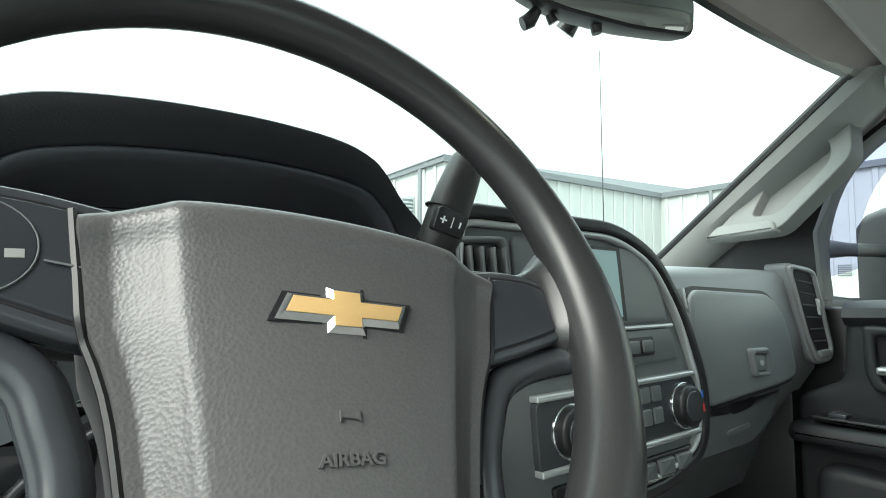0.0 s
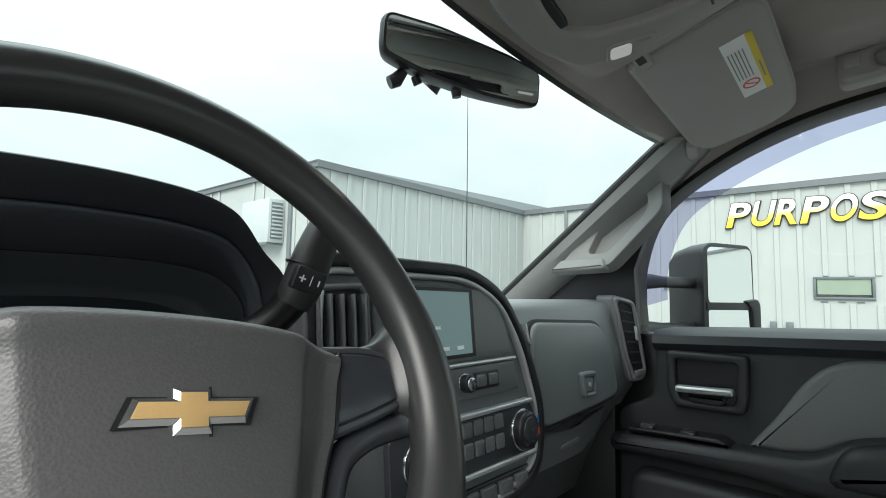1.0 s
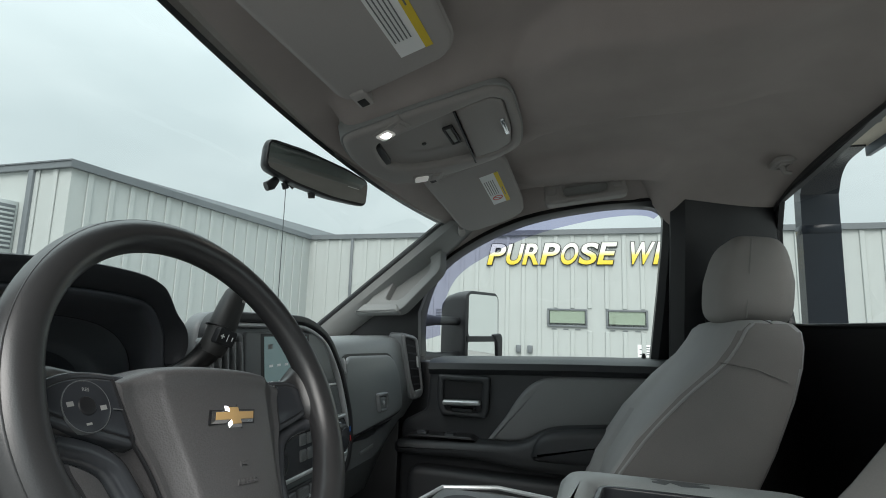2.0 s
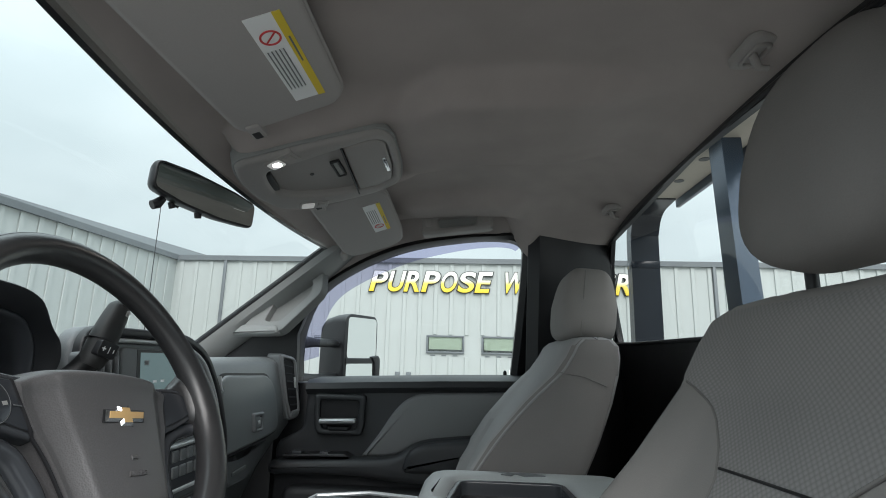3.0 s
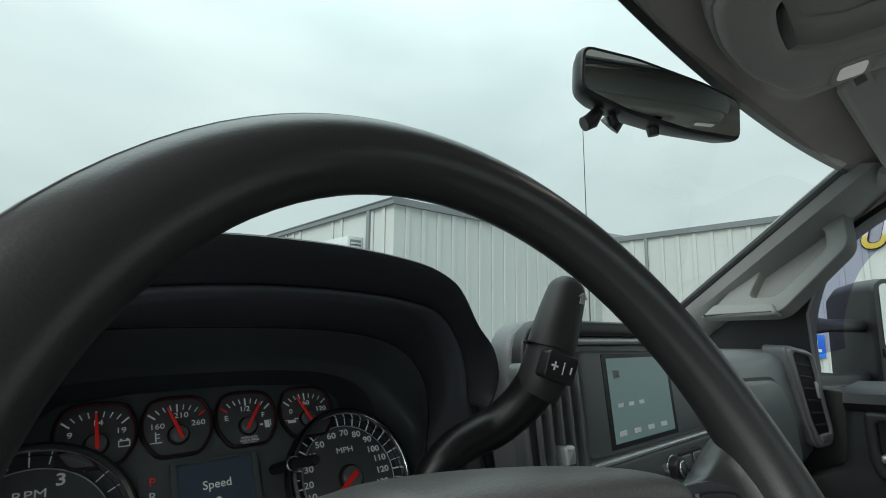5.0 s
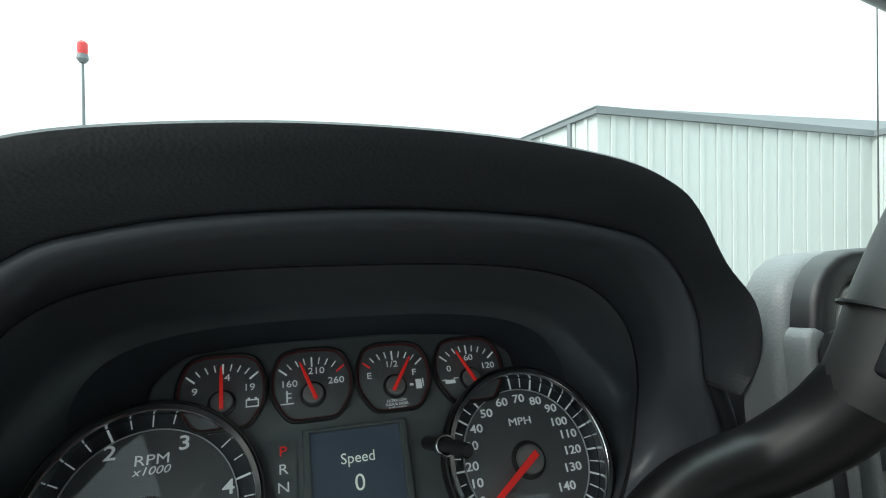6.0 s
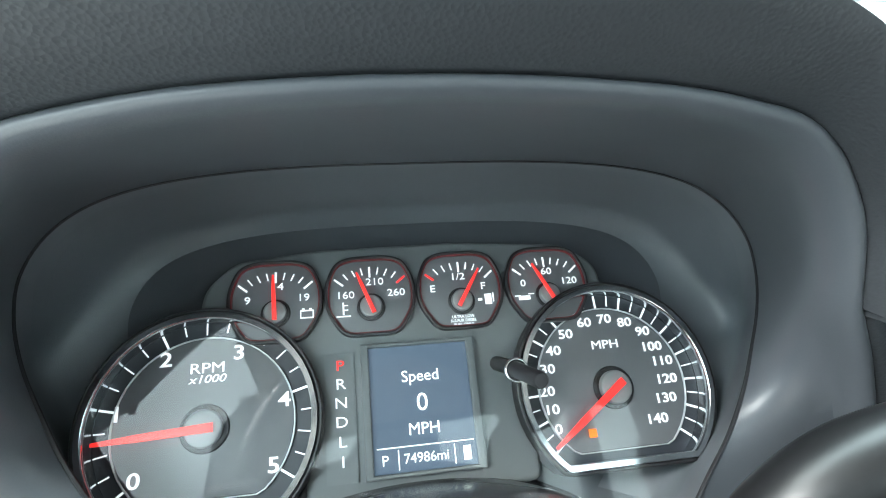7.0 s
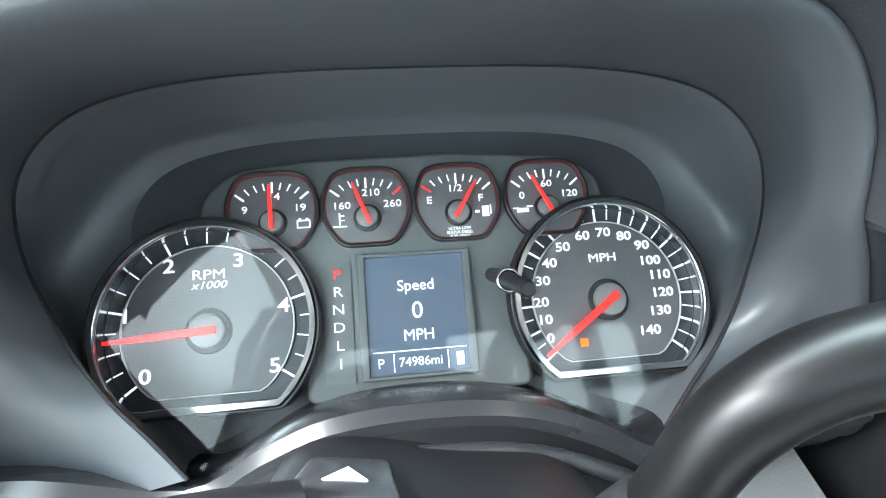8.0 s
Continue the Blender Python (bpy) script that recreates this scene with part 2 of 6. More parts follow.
def ring_plate(outer, inner, depth, bev, m=None, back=0.0, segs=3):
    """A frame between two outlines with the same number of points."""
    o, i = ccw(outer), ccw(inner)
    rows = [[(p.x, p.y, -back) for p in o], [(p.x, p.y, depth - bev) for p in o]]
    for k in range(1, segs + 1):
        a = k / segs * math.pi / 2
        q = inset(o, bev * (1 - math.cos(a)))
        rows.append([(p.x, p.y, depth - bev + bev * math.sin(a)) for p in q])
    for k in range(segs, 0, -1):
        a = k / segs * math.pi / 2
        q = inset(i, -bev * (1 - math.cos(a)))
        rows.append([(p.x, p.y, depth - bev + bev * math.sin(a)) for p in q])
    rows += [[(p.x, p.y, depth - bev) for p in i], [(p.x, p.y, -back) for p in i]]
    bm = loft(rows + [rows[0]], False, False)
    bmesh.ops.remove_doubles(bm, verts=bm.verts, dist=1e-6)
    if m:
        bm.transform(m)
    return bm


def tube(path, radius, sides=14, closed=False, flat=1.0, caps=True):
    """A tube along a path; radius may change along it."""
    p = [Vector(q) for q in path]
    k = len(p)
    rad = radius if isinstance(radius, (list, tuple)) else [radius] * k
    tan = []
    for i in range(k):
        a, b = (p[i - 1], p[(i + 1) % k]) if closed else (p[max(0, i - 1)], p[min(k - 1, i + 1)])
        tan.append((b - a).normalized())
    up = Vector((0, 0, 1)) if abs(tan[0].z) < 0.9 else Vector((1, 0, 0))
    nrm = (up - tan[0] * up.dot(tan[0])).normalized()
    rings = []
    for i in range(k):
        nrm = (nrm - tan[i] * nrm.dot(tan[i])).normalized()
        bi = tan[i].cross(nrm)
        rings.append([p[i] + rad[i] * (math.cos(2 * math.pi * j / sides) * nrm + flat * math.sin(2 * math.pi * j / sides) * bi) for j in range(sides)])
    if closed:
        rings.append(rings[0])
    bm = loft(rings, caps and not closed, caps and not closed)
    if closed:
        bmesh.ops.remove_doubles(bm, verts=bm.verts, dist=1e-6)
    return bm


def split(bm, test):
    """Parts a mesh in two: the faces that pass the test, and the rest."""
    bmesh.ops.recalc_face_normals(bm, faces=bm.faces[:])
    bm.faces.index_update()
    chosen = {f.index for f in bm.faces if test(f.normal)}
    rest = bm.copy()
    rest.faces.index_update()
    bmesh.ops.delete(bm, geom=[f for f in bm.faces if f.index not in chosen], context="FACES")
    bmesh.ops.delete(rest, geom=[f for f in rest.faces if f.index in chosen], context="FACES")
    return bm, rest


def main_island(bm):
    """Keeps the largest connected patch of faces, and gives the others as a second mesh."""
    bm.faces.ensure_lookup_table()
    bm.faces.index_update()
    seen, islands = set(), []
    for f in bm.faces:
        if f.index in seen:
            continue
        stack, isle = [f], []
        seen.add(f.index)
        while stack:
            g = stack.pop()
            isle.append(g.index)
            for e in g.edges:
                for k in e.link_faces:
                    if k.index not in seen:
                        seen.add(k.index)
                        stack.append(k)
        islands.append(isle)
    keep = set(max(islands, key=len))
    rest = bm.copy()
    rest.faces.index_update()
    bmesh.ops.delete(bm, geom=[f for f in bm.faces if f.index not in keep], context="FACES")
    bmesh.ops.delete(rest, geom=[f for f in rest.faces if f.index in keep], context="FACES")
    return bm, rest


def join(*parts):
    bm = parts[0]
    for o in parts[1:]:
        me = bpy.data.meshes.new("joined")
        o.to_mesh(me)
        o.free()
        bm.from_mesh(me)
        bpy.data.meshes.remove(me)
    return bm


def circle(r, n=32, cx=0.0, cy=0.0):
    return [Vector((cx + r * math.cos(2 * math.pi * i / n), cy + r * math.sin(2 * math.pi * i / n))) for i in range(n)]


def sheet(f, nu, nv, thick=0.0, away=(0, 0, 1)):
    """A curved sheet f(u, v), u and v from 0 to 1, with its thickness towards away."""
    w = Vector(away) * thick
    top = [[Vector(f(i / nu, j / nv)) for i in range(nu + 1)] for j in range(nv + 1)]
    if not thick:
        return loft(top, closed=False)
    rings = [r + [p + w for p in reversed(r)] for r in top]
    return loft(rings)


def text(name, body, size, m, material, parent, depth=0.0003, align="CENTER", label="", wide=1.0, fat=0.0, lean=0.0):
    """Lettering in the built-in font, flat in the plane of m."""
    cu = bpy.data.curves.new(name, "FONT")
    cu.body, cu.size, cu.extrude, cu.align_x, cu.align_y = body, size, depth, align, "CENTER"
    cu.offset, cu.shear = fat * size, lean
    cu.resolution_u = 3
    ob = bpy.data.objects.new(name, cu)
    me = bpy.data.meshes.new_from_object(ob)
    bpy.data.objects.remove(ob)
    bpy.data.curves.remove(cu)
    bm = bmesh.new()
    bm.from_mesh(me)
    bpy.data.meshes.remove(me)
    bm.transform(m @ Matrix.Diagonal((wide, 1, 1, 1)))
    return part(name, bm, material, parent, label)


def at(u, v, w=0.0, turn=0.0):
    return Matrix.Translation((u, v, w)) @ Matrix.Rotation(turn, 4, "Z")


def bar(u, v, length, width, turn, m, w=0.0, thick=0.0004):
    """A flat bar centred at (u, v), turned, in the plane of m."""
    return plate([(-length / 2, -width / 2), (length / 2, -width / 2), (length / 2, width / 2), (-length / 2, width / 2)], thick, 0.0, m @ at(u, v, w, turn))


# ---- cab shell ----
CX = 0.40


def header(x):
    """The windshield's top edge."""
    k = ((x - CX) / 0.60) ** 2
    return Vector((x, 0.306 - 0.034 * k, 1.858 - 0.06 * (x - CX) + 0.02 * k))


def cowl(x):
    """The windshield's lower edge."""
    k = ((x - CX) / 0.70) ** 2
    return Vector((x, 0.99 - 0.15 * k, 1.43))


def soft_step(t):
    return 1 / (1 + math.exp(-max(-40.0, min(40.0, t))))


def rear_top(x):
    """The back window's top edge."""
    return 1.894 - 0.030 * ((x - CX) / 0.575) ** 4


def console_plane(y):
    return 1.868 - 0.29 * (y - 0.16)


def roof(x, y):
    """Height of the headliner."""
    k = min(1.0, abs((x - CX) / 0.66))
    t = min(1.0, max(0.0, (y + 0.12) / 0.44))
    z = 1.948 - 0.032 * k ** 4 - 0.070 * t * t * (3 - 2 * t) * (1 - 0.45 * k)
    z += 0.05 * max(0.0, CX - x) * t
    # a lower spine runs down the middle from the overhead console, between two raised head bays
    left = 0.222 + 0.75 * max(0.0, y + 0.10)
    right = 0.520 + 0.30 * max(0.0, y + 0.17)
    z += 0.016 - 0.052 * soft_step((x - left) / 0.007) * soft_step((right - x) / 0.009) * soft_step((y + 0.40) / 0.03)
    # padded swellings beside the doors
    side = abs(x - CX)
    z -= 0.042 * soft_step((side - 0.40) / 0.008) * soft_step((0.53 - side) / 0.012) * soft_step((y + 0.27) / 0.012) * soft_step((0.06 - y) / 0.02)
    # the front moulding carries the overhead console
    w = math.exp(-(max(0.0, abs(x - CX - 0.027) - 0.135) / 0.040) ** 2) * soft_step((y + 0.020) / 0.012) * soft_step((0.275 - y) / 0.010)
    hole = soft_step((x - CX + 0.078) / 0.006) * soft_step((CX + 0.136 - x) / 0.006) * soft_step((y - 0.008) / 0.006) * soft_step((0.252 - y) / 0.006)
    z += (console_plane(y) - 0.06 * (x - CX) + 0.004 + 0.020 * hole - z) * w
    corner = min(1.0, max(0.0, (-0.22 - y) / 0.10))
    z -= 0.118 * k ** 4 * corner * corner * (3 - 2 * corner)
    rear = min(1.0, max(0.0, (-0.34 - y) / 0.20))
    rear = rear * rear
    return z + (rear_top(x) + 0.004 - z) * rear


def headliner(u, v):
    x = CX + (u - 0.5) * 1.30
    y0, y1 = -0.545, header(x).y + 0.019
    y = y0 + (y1 - y0) * v
    return (x, y, min(roof(x, y), header(x).z - 0.012 + 0.6 * max(0.0, y1 - y)))


tagged(part("ceiling", sheet(headliner, 150, 110, 0.012), M_CLOTH), "grey woven cloth headliner moulded over the cab roof", "headliner", kind="structure")

# outer roof skin and floor close the cab
tagged(part("roof_skin", sheet(lambda u, v: (CX + (u - 0.5) * 1.50, -0.595 + 0.945 * v, 2.02 - 0.05 * abs(2 * u - 1) ** 3 - 0.07 * v ** 3 - 0.02 * (1 - v) ** 4), 16, 10, 0.01), M_WALL), "painted steel roof over the cab", "roof", kind="structure")
tagged(part("underbody", box(-0.40, 1.20, -0.70, 1.05, 0.0, 0.615, 0.03), M_BLACK), "dark underbody below the cab floor", "underbody", kind="structure")
tagged(part("floor", box(-0.42, 1.22, -0.72, 1.05, 0.62, 0.66, 0.01), M_CARPET), "black carpeted cab floor", "floor", kind="structure")
tagged(part("firewall", box(-0.42, 1.22, 1.05, 1.09, 0.62, 1.42), M_BLACK), "black firewall behind the dashboard", "wall", kind="structure")

# unseen engine hood added to bounce sky light to the ceiling, body below
BOUNCE_PAINT = mat("pale_bounce_paint", (0.74, 0.75, 0.75), 0.3, vary=0.03, stain=0.05, coat=0.5)
tagged(part("bounce_hood", sheet(lambda u, v: (CX + (u - 0.5) * 1.56, 1.06 + 1.25 * v, 1.315 - 0.05 * v - 0.10 * v ** 4 - 0.05 * abs(2 * u - 1) ** 4 + 0.02 * math.exp(-((abs(2 * u - 1) - 0.45) / 0.12) ** 2)), 40, 20, -0.03), BOUNCE_PAINT), "unseen pale engine hood added to bounce light onto the ceiling", "hood", kind="structure")
tagged(part("engine_bay", box(-0.38, 1.18, 1.10, 2.28, 0.35, 1.16, 0.04), M_BLACK), "dark body below the engine hood", "body", kind="structure")

# windshield
win = thing("window_1", (CX, 0.99, 1.43), "curved laminated windshield with a black edge band", "windshield", kind="structure")
g = part("glass", sheet(lambda u, v: cowl(CX + (u - 0.5) * 1.36).lerp(header(CX + (u - 0.5) * 1.30), v) + Vector((0, 0.0, 0.0)), 24, 8), M_GLASS, win)
g.visible_shadow = False


def edge(x):
    return header(x) + Vector((0, 0.004, 0.0))


band = [edge(CX + (i / 30 - 0.5) * 1.30) for i in range(31)]
part("edge_band", loft([[p, p + Vector((0, 0.022, -0.016)), p + Vector((0, 0.024, -0.014)), p + Vector((0, 0.002, 0.004))] for p in band]), M_BLACK, win)


def pillar_line(side):
    """The windshield's side edge, from the roof down to the cowl."""
    a, b = header(CX + (0.565 if side > 0 else -0.66)), Vector((CX + side * 0.65, 0.842, 1.425))
    return [a.lerp(b, i / 12) for i in range(13)]


for side in (1, -1):
    line = pillar_line(side)
    part("edge_band", tube([p + Vector((side * 0.004, 0.012, 0.006)) for p in line], 0.009, 8), M_BLACK, win)
    # pillar trim: inboard edge on the glass, outboard edge at the door seal
    rings = []
    for i, p in enumerate(line):
        f = i / 12
        w = (0.125 if side > 0 else 0.05) - 0.02 * f
        d = Vector((side * w, -0.05 - 0.05 * f, -0.012))
        rings.append([p + Vector((0, 0.01, 0)), p + Vector((side * 0.004, -0.02, -0.004)), p + d * 0.55 + Vector((-side * 0.012, -0.014, -0.012)), p + d, p + d + Vector((side * 0.05, 0.02, 0.02)), p + Vector((side * 0.06, 0.04, 0.02))])
    pil = tagged(part("pillar_trim", loft(rings), M_TRIM), "light grey plastic windshield pillar cover", "pillar trim", kind="structure")


def door_arc(grow=0.0):
    """The door window's outline as (y, z), from the front sill corner over the top to the rear sill corner."""
    base = [(0.425, 1.445), (0.415, 1.57), (0.355, 1.70), (0.235, 1.785), (0.075, 1.848), (-0.10, 1.878), (-0.225, 1.884), (-0.285, 1.868), (-0.292, 1.82), (-0.282, 1.68), (-0.262, 1.462)]
    c = Vector((0.05, 1.62))
    out = []
    for p in smooth_line([(a, b, 0) for a, b in base], 5):
        q = Vector(p[:2])
        d = (q - c).normalized()
        out.append(q + d * grow)
    return out


def glass_x(z):
    """The side glass leans inwards as it rises."""
    return 1.215 - 0.30 * (z - 1.45)


def side_wall(side, with_door):
    """Door frame or opening on one side of the cab: a band round the window outline."""
    sx = (lambda x: x) if side > 0 else (lambda x: 2 * CX - x)
    rows = []
    for inner, slim, wide in zip(door_arc(0.0), door_arc(0.022), door_arc(0.065)):
        outer = slim.lerp(wide, min(1.0, max(0.0, (-0.20 - inner.x) / 0.06)))
        xi, xo = glass_x(inner.y), glass_x(outer.y)
        rows.append([Vector((sx(xi - 0.03), inner.x, inner.y)), Vector((sx(xi - 0.045), inner.x * 0.7 + outer.x * 0.3, inner.y * 0.7 + outer.y * 0.3)), Vector((sx(xo - 0.03), outer.x, outer.y)), Vector((sx(xo + 0.02), outer.x, outer.y)), Vector((sx(xi + 0.015), inner.x, inner.y))])
    return loft(rows)


# roof rail trim above both door openings, and the dark rear corner
for side in (1, -1):
    sx = (lambda x: x) if side > 0 else (lambda x: 2 * CX - x)
    out = 0.0 if side > 0 else 0.06
    rows = []
    for i, q in enumerate(door_arc(0.020)[6:40]):
        x = glass_x(q.y) - 0.033
        rows.append([Vector((sx(x), q.x, q.y)), Vector((sx(x - 0.020), q.x * 0.99, q.y + 0.020)), Vector((sx(x - 0.065), q.x * 0.98, q.y + 0.052)), Vector((sx(x - 0.10), q.x * 0.95, q.y + 0.10)), Vector((sx(x + 0.05), q.x, q.y + 0.11)), Vector((sx(x + 0.06), q.x, q.y + 0.01))])
    tagged(part("roof_rail_trim", loft(rows), M_CLOTH), "grey cloth covered roof rail above the door opening", "roof rail trim", kind="structure")
    rows = []
    for z, lean, end in ((0.66, -0.02, -0.66), (1.40, -0.02, -0.66), (1.54, -0.01, -0.63), (1.58, 0.0, -0.553), (1.80, 0.070, -0.553), (1.92, 0.080, -0.553)):
        rows.append([Vector((sx(a), y, z)) for a, y in ((1.09 - lean + out, -0.305 - out), (1.05 - lean + out, -0.335 - out), (1.088 - lean + 0.4 * out, -0.540), (1.10 - lean + 0.4 * out, end), (1.26 - lean, end), (1.26 - lean, -0.315 - out))])
    tagged(part("rear_pillar", loft(rows), M_BLACK), "dark plastic covered rear cab pillar", "pillar", kind="structure")

# side walls ahead of the doors
for x0, x1 in ((1.085, 1.21), (-0.41, -0.285)):
    tagged(part("kick_panel", box(x0, x1, 0.455, 1.05, 0.66, 1.43, 0.006), M_BLACK), "dark side wall beside the footwell", "wall", kind="structure")

for x0, x1 in ((1.13, 1.21), (-0.41, -0.33)):
    tagged(part("door_jamb", box(x0, x1, 0.362, 0.452, 1.0, 1.43, 0.006), M_BLACK), "dark jamb between dashboard and door", "jamb", kind="structure")

# dark sail panels between the pillars and the door glass
for x0, x1 in ((1.098, 1.125), (-0.325, -0.298)):
    sail = [(0.405, 1.43), (0.412, 1.58), (0.372, 1.69), (0.34, 1.74), (0.45, 1.735), (0.60, 1.62), (0.75, 1.51), (0.87, 1.42)]
    tagged(part("sail_panel", plate(sail, x1 - x0, 0.003, basis((x0, 0, 0), (0, 1, 0), (0, 0, 1))), M_BLACK), "black sail panel ahead of the door glass", "sail panel", kind="structure")

# rear wall with its window opening


def rear_pt(x, z, d=0.0):
    return Vector((x, -0.58 + 0.12 * max(0, z - 1.55) - 0.06 * min(1, max(0, (1.5 - z) / 0.15)) + d, z))


ro = [rear_pt(x, z) for x, z in ((-0.36, 0.66), (CX, 0.66), (1.16, 0.66), (1.15, 1.30), (1.14, 1.60), (1.10, 1.80), (1.04, 1.97), (CX, 1.99), (-0.24, 1.97), (-0.30, 1.80), (-0.34, 1.60), (-0.35, 1.30))]
ri = [rear_pt(x, z) for x, z in ((-0.27, 1.572), (CX, 1.570), (1.07, 1.572), (1.085, 1.60), (1.07, 1.70), (1.03, 1.80), (0.975, rear_top(0.975)), (CX, rear_top(CX)), (-0.175, rear_top(-0.175)), (-0.23, 1.80), (-0.27, 1.70), (-0.285, 1.60))]
th = Vector((0, -0.012, 0))
bm = loft([ri, ro, [p + th for p in ro], [p + th for p in ri], ri], False, False)
bmesh.ops.remove_doubles(bm, verts=bm.verts, dist=1e-6)
tagged(part("wall_rear", bm, M_BLACK), "black carpeted rear cab wall below the back window", "wall", kind="structure")
win2 = thing("window_2", (CX, -0.63, 1.57), "clear back window with a black rubber frame", "window", kind="structure")
bm = bmesh.new()
bm.faces.new([bm.verts.new(p + th * 0.6) for p in ri])
g = part("glass", bm, M_GLASS, win2)
g.visible_shadow = False
part("rubber_frame", tube(smooth_line(ri, 4, True), 0.005, 8, True), M_BLACK, win2)

# ---- passenger door ----
DOOR = basis((1.065, 0, 0), (0, -1, 0), (0, 0, 1))
door = thing("door_1", (1.12, 0.05, 0.70), "closed dark plastic passenger door with a grey vinyl insert", "door", kind="structure")
part("window_frame", side_wall(1, True), M_BLACK, door)
sk = [(-0.44, 0.72), (0.32, 0.72), (0.31, 1.455), (0.262, 1.462), (-0.355, 1.442), (-0.362, 1.30), (-0.44, 1.26)]
part("panel", plate([(u, v) for u, v in rounded(sk, 0.02)], 0.0, 0.012, DOOR, back=0.11), M_DOOR, door)
sill = [(1.045, 1.425), (1.05, 1.442), (1.07, 1.452), (1.20, 1.455), (1.20, 1.42), (1.06, 1.41)]
part("sill_cap", loft([[Vector((x, y, z + dz)) for x, z in sill] for y, dz in ((0.355, -0.009), (0.2, -0.002), (-0.05, 0.008), (-0.31, 0.015))]), M_DOOR, door)
ga = door_arc(0.004)
bm = bmesh.new()
bm.faces.new([bm.verts.new((glass_x(q.y), q.x, q.y)) for q in ga])
g = part("glass", bm, M_GLASS, door)
g.visible_shadow = False
# tinted rain deflector round the window's top
arc = door_arc(0.02)[2:36]
inn = [p.lerp(q, i / 33) for i, (p, q) in enumerate(zip(door_arc(-0.048)[2:36], door_arc(-0.012)[2:36]))]
bm = loft([[Vector((glass_x(o.y) + 0.02, o.x, o.y)), Vector((glass_x(i.y) + 0.035, i.x, i.y))] for o, i in zip(arc, inn)], closed=False)
d = part("rain_deflector", bm, M_TINT, door, "violet tinted acrylic rain deflector")
d.visible_shadow = False
insert = smooth_line([(-0.178, 1.232, 0), (-0.13, 1.295, 0), (-0.085, 1.362, 0), (-0.04, 1.40, 0), (0.03, 1.414, 0), (0.26, 1.424, 0)], 6)
o = [(p.x, p.y) for p in insert] + [(0.26, 1.30), (0.12, 1.288), (-0.02, 1.268), (-0.07, 1.24), (-0.12, 1.232)]
part("insert", plate(o, 0.014, 0.012, DOOR), M_DOORPAD, door, "grey grained vinyl insert")
arm = [(-0.44, 1.218), (-0.10, 1.236), (-0.06, 1.246), (-0.025, 1.275), (0.02, 1.288), (0.15, 1.302), (0.28, 1.306), (0.28, 1.20), (0.10, 1.17), (-0.05, 1.17), (-0.20, 1.185), (-0.44, 1.18)]
part("armrest", plate([(p.x, p.y) for p in rounded(arm, 0.03)], 0.06, 0.02, DOOR), M_DOOR, door)
part("armrest_pad", plate([(p.x, p.y) for p in rounded([(-0.03, 1.268), (0.02, 1.284), (0.15, 1.298), (0.28, 1.302), (0.28, 1.225), (0.10, 1.20), (-0.06, 1.20)], 0.03)], 0.075, 0.02, DOOR), M_DOOR, door, "dark padded armrest top")
part("pocket", plate([(p.x, p.y) for p in rounded([(-0.40, 1.15), (0.10, 1.15), (0.24, 1.05), (0.24, 0.86), (-0.40, 0.86)], 0.04)], 0.05, 0.02, DOOR), M_DOOR, door)
bez = [(-0.328, 1.404), (-0.172, 1.404), (-0.174, 1.318), (-0.182, 1.288), (-0.314, 1.288), (-0.326, 1.32)]
hole = [(-0.310, 1.386), (-0.193, 1.386), (-0.195, 1.325), (-0.200, 1.304), (-0.298, 1.304), (-0.308, 1.335)]
part("handle_bezel", ring_plate(rounded(bez, 0.012), rounded(hole, 0.008), 0.018, 0.007, DOOR), M_DOOR, door)
part("handle_cup", plate(rounded(hole, 0.008), 0.002, 0.0, DOOR), M_BLACK, door)
part("handle_lip", plate(rounded([(-0.29, 1.318), (-0.21, 1.318), (-0.222, 1.300), (-0.28, 1.300)], 0.006), 0.022, 0.006, DOOR), M_DOOR, door)
part("handle", plate(rounded([(-0.306, 1.334), (-0.197, 1.338), (-0.197, 1.324), (-0.306, 1.320)], 0.006), 0.034, 0.006, DOOR, back=-0.016), M_SILVER, door, "chrome inside door handle")
part("lock_knob", tube([(1.19, -0.245, 1.455), (1.19, -0.245, 1.475), (1.19, -0.245, 1.482)], [0.006, 0.006, 0.003], 10), M_BLACK, door)
sw = part("switch_panel", plate(rounded([(-0.40, 1.236), (-0.22, 1.243), (-0.20, 1.232), (-0.40, 1.226)], 0.004), 0.05, 0.004, DOOR), M_BLACK, door)
for u in (-0.36, -0.28):
    part("switch", box(1.018, 1.05, -u - 0.014, -u + 0.014, 1.2365, 1.246, 0.003), M_GLOSS, sw)

# seat belt on the rear pillar
belt = thing("seat_belt", (1.03, -0.36, 1.0), "black webbing seat belt hanging on the rear pillar", "seat belt")
part("webbing", loft([[Vector((x, y - 0.022, z)), Vector((x, y + 0.022, z)), Vector((x - 0.002, y + 0.022, z)), Vector((x - 0.002, y - 0.022, z))] for x, y, z in ((1.035, -0.40, 1.72), (1.01, -0.40, 1.5), (1.0, -0.39, 1.2), (1.0, -0.38, 0.95))]), M_BLACK, belt)
part("guide", plate(rounded([(0.365, 1.69), (0.435, 1.69), (0.425, 1.755), (0.375, 1.755)], 0.015), 0.02, 0.006, basis((1.065, 0, 0), (0, -1, 0), (0, 0, 1))), M_BLACK, belt)
part("button", plate(circle(0.008, 16, 0.40, 1.722), 0.024, 0.002, basis((1.065, 0, 0), (0, -1, 0), (0, 0, 1))), M_SILVER, belt)

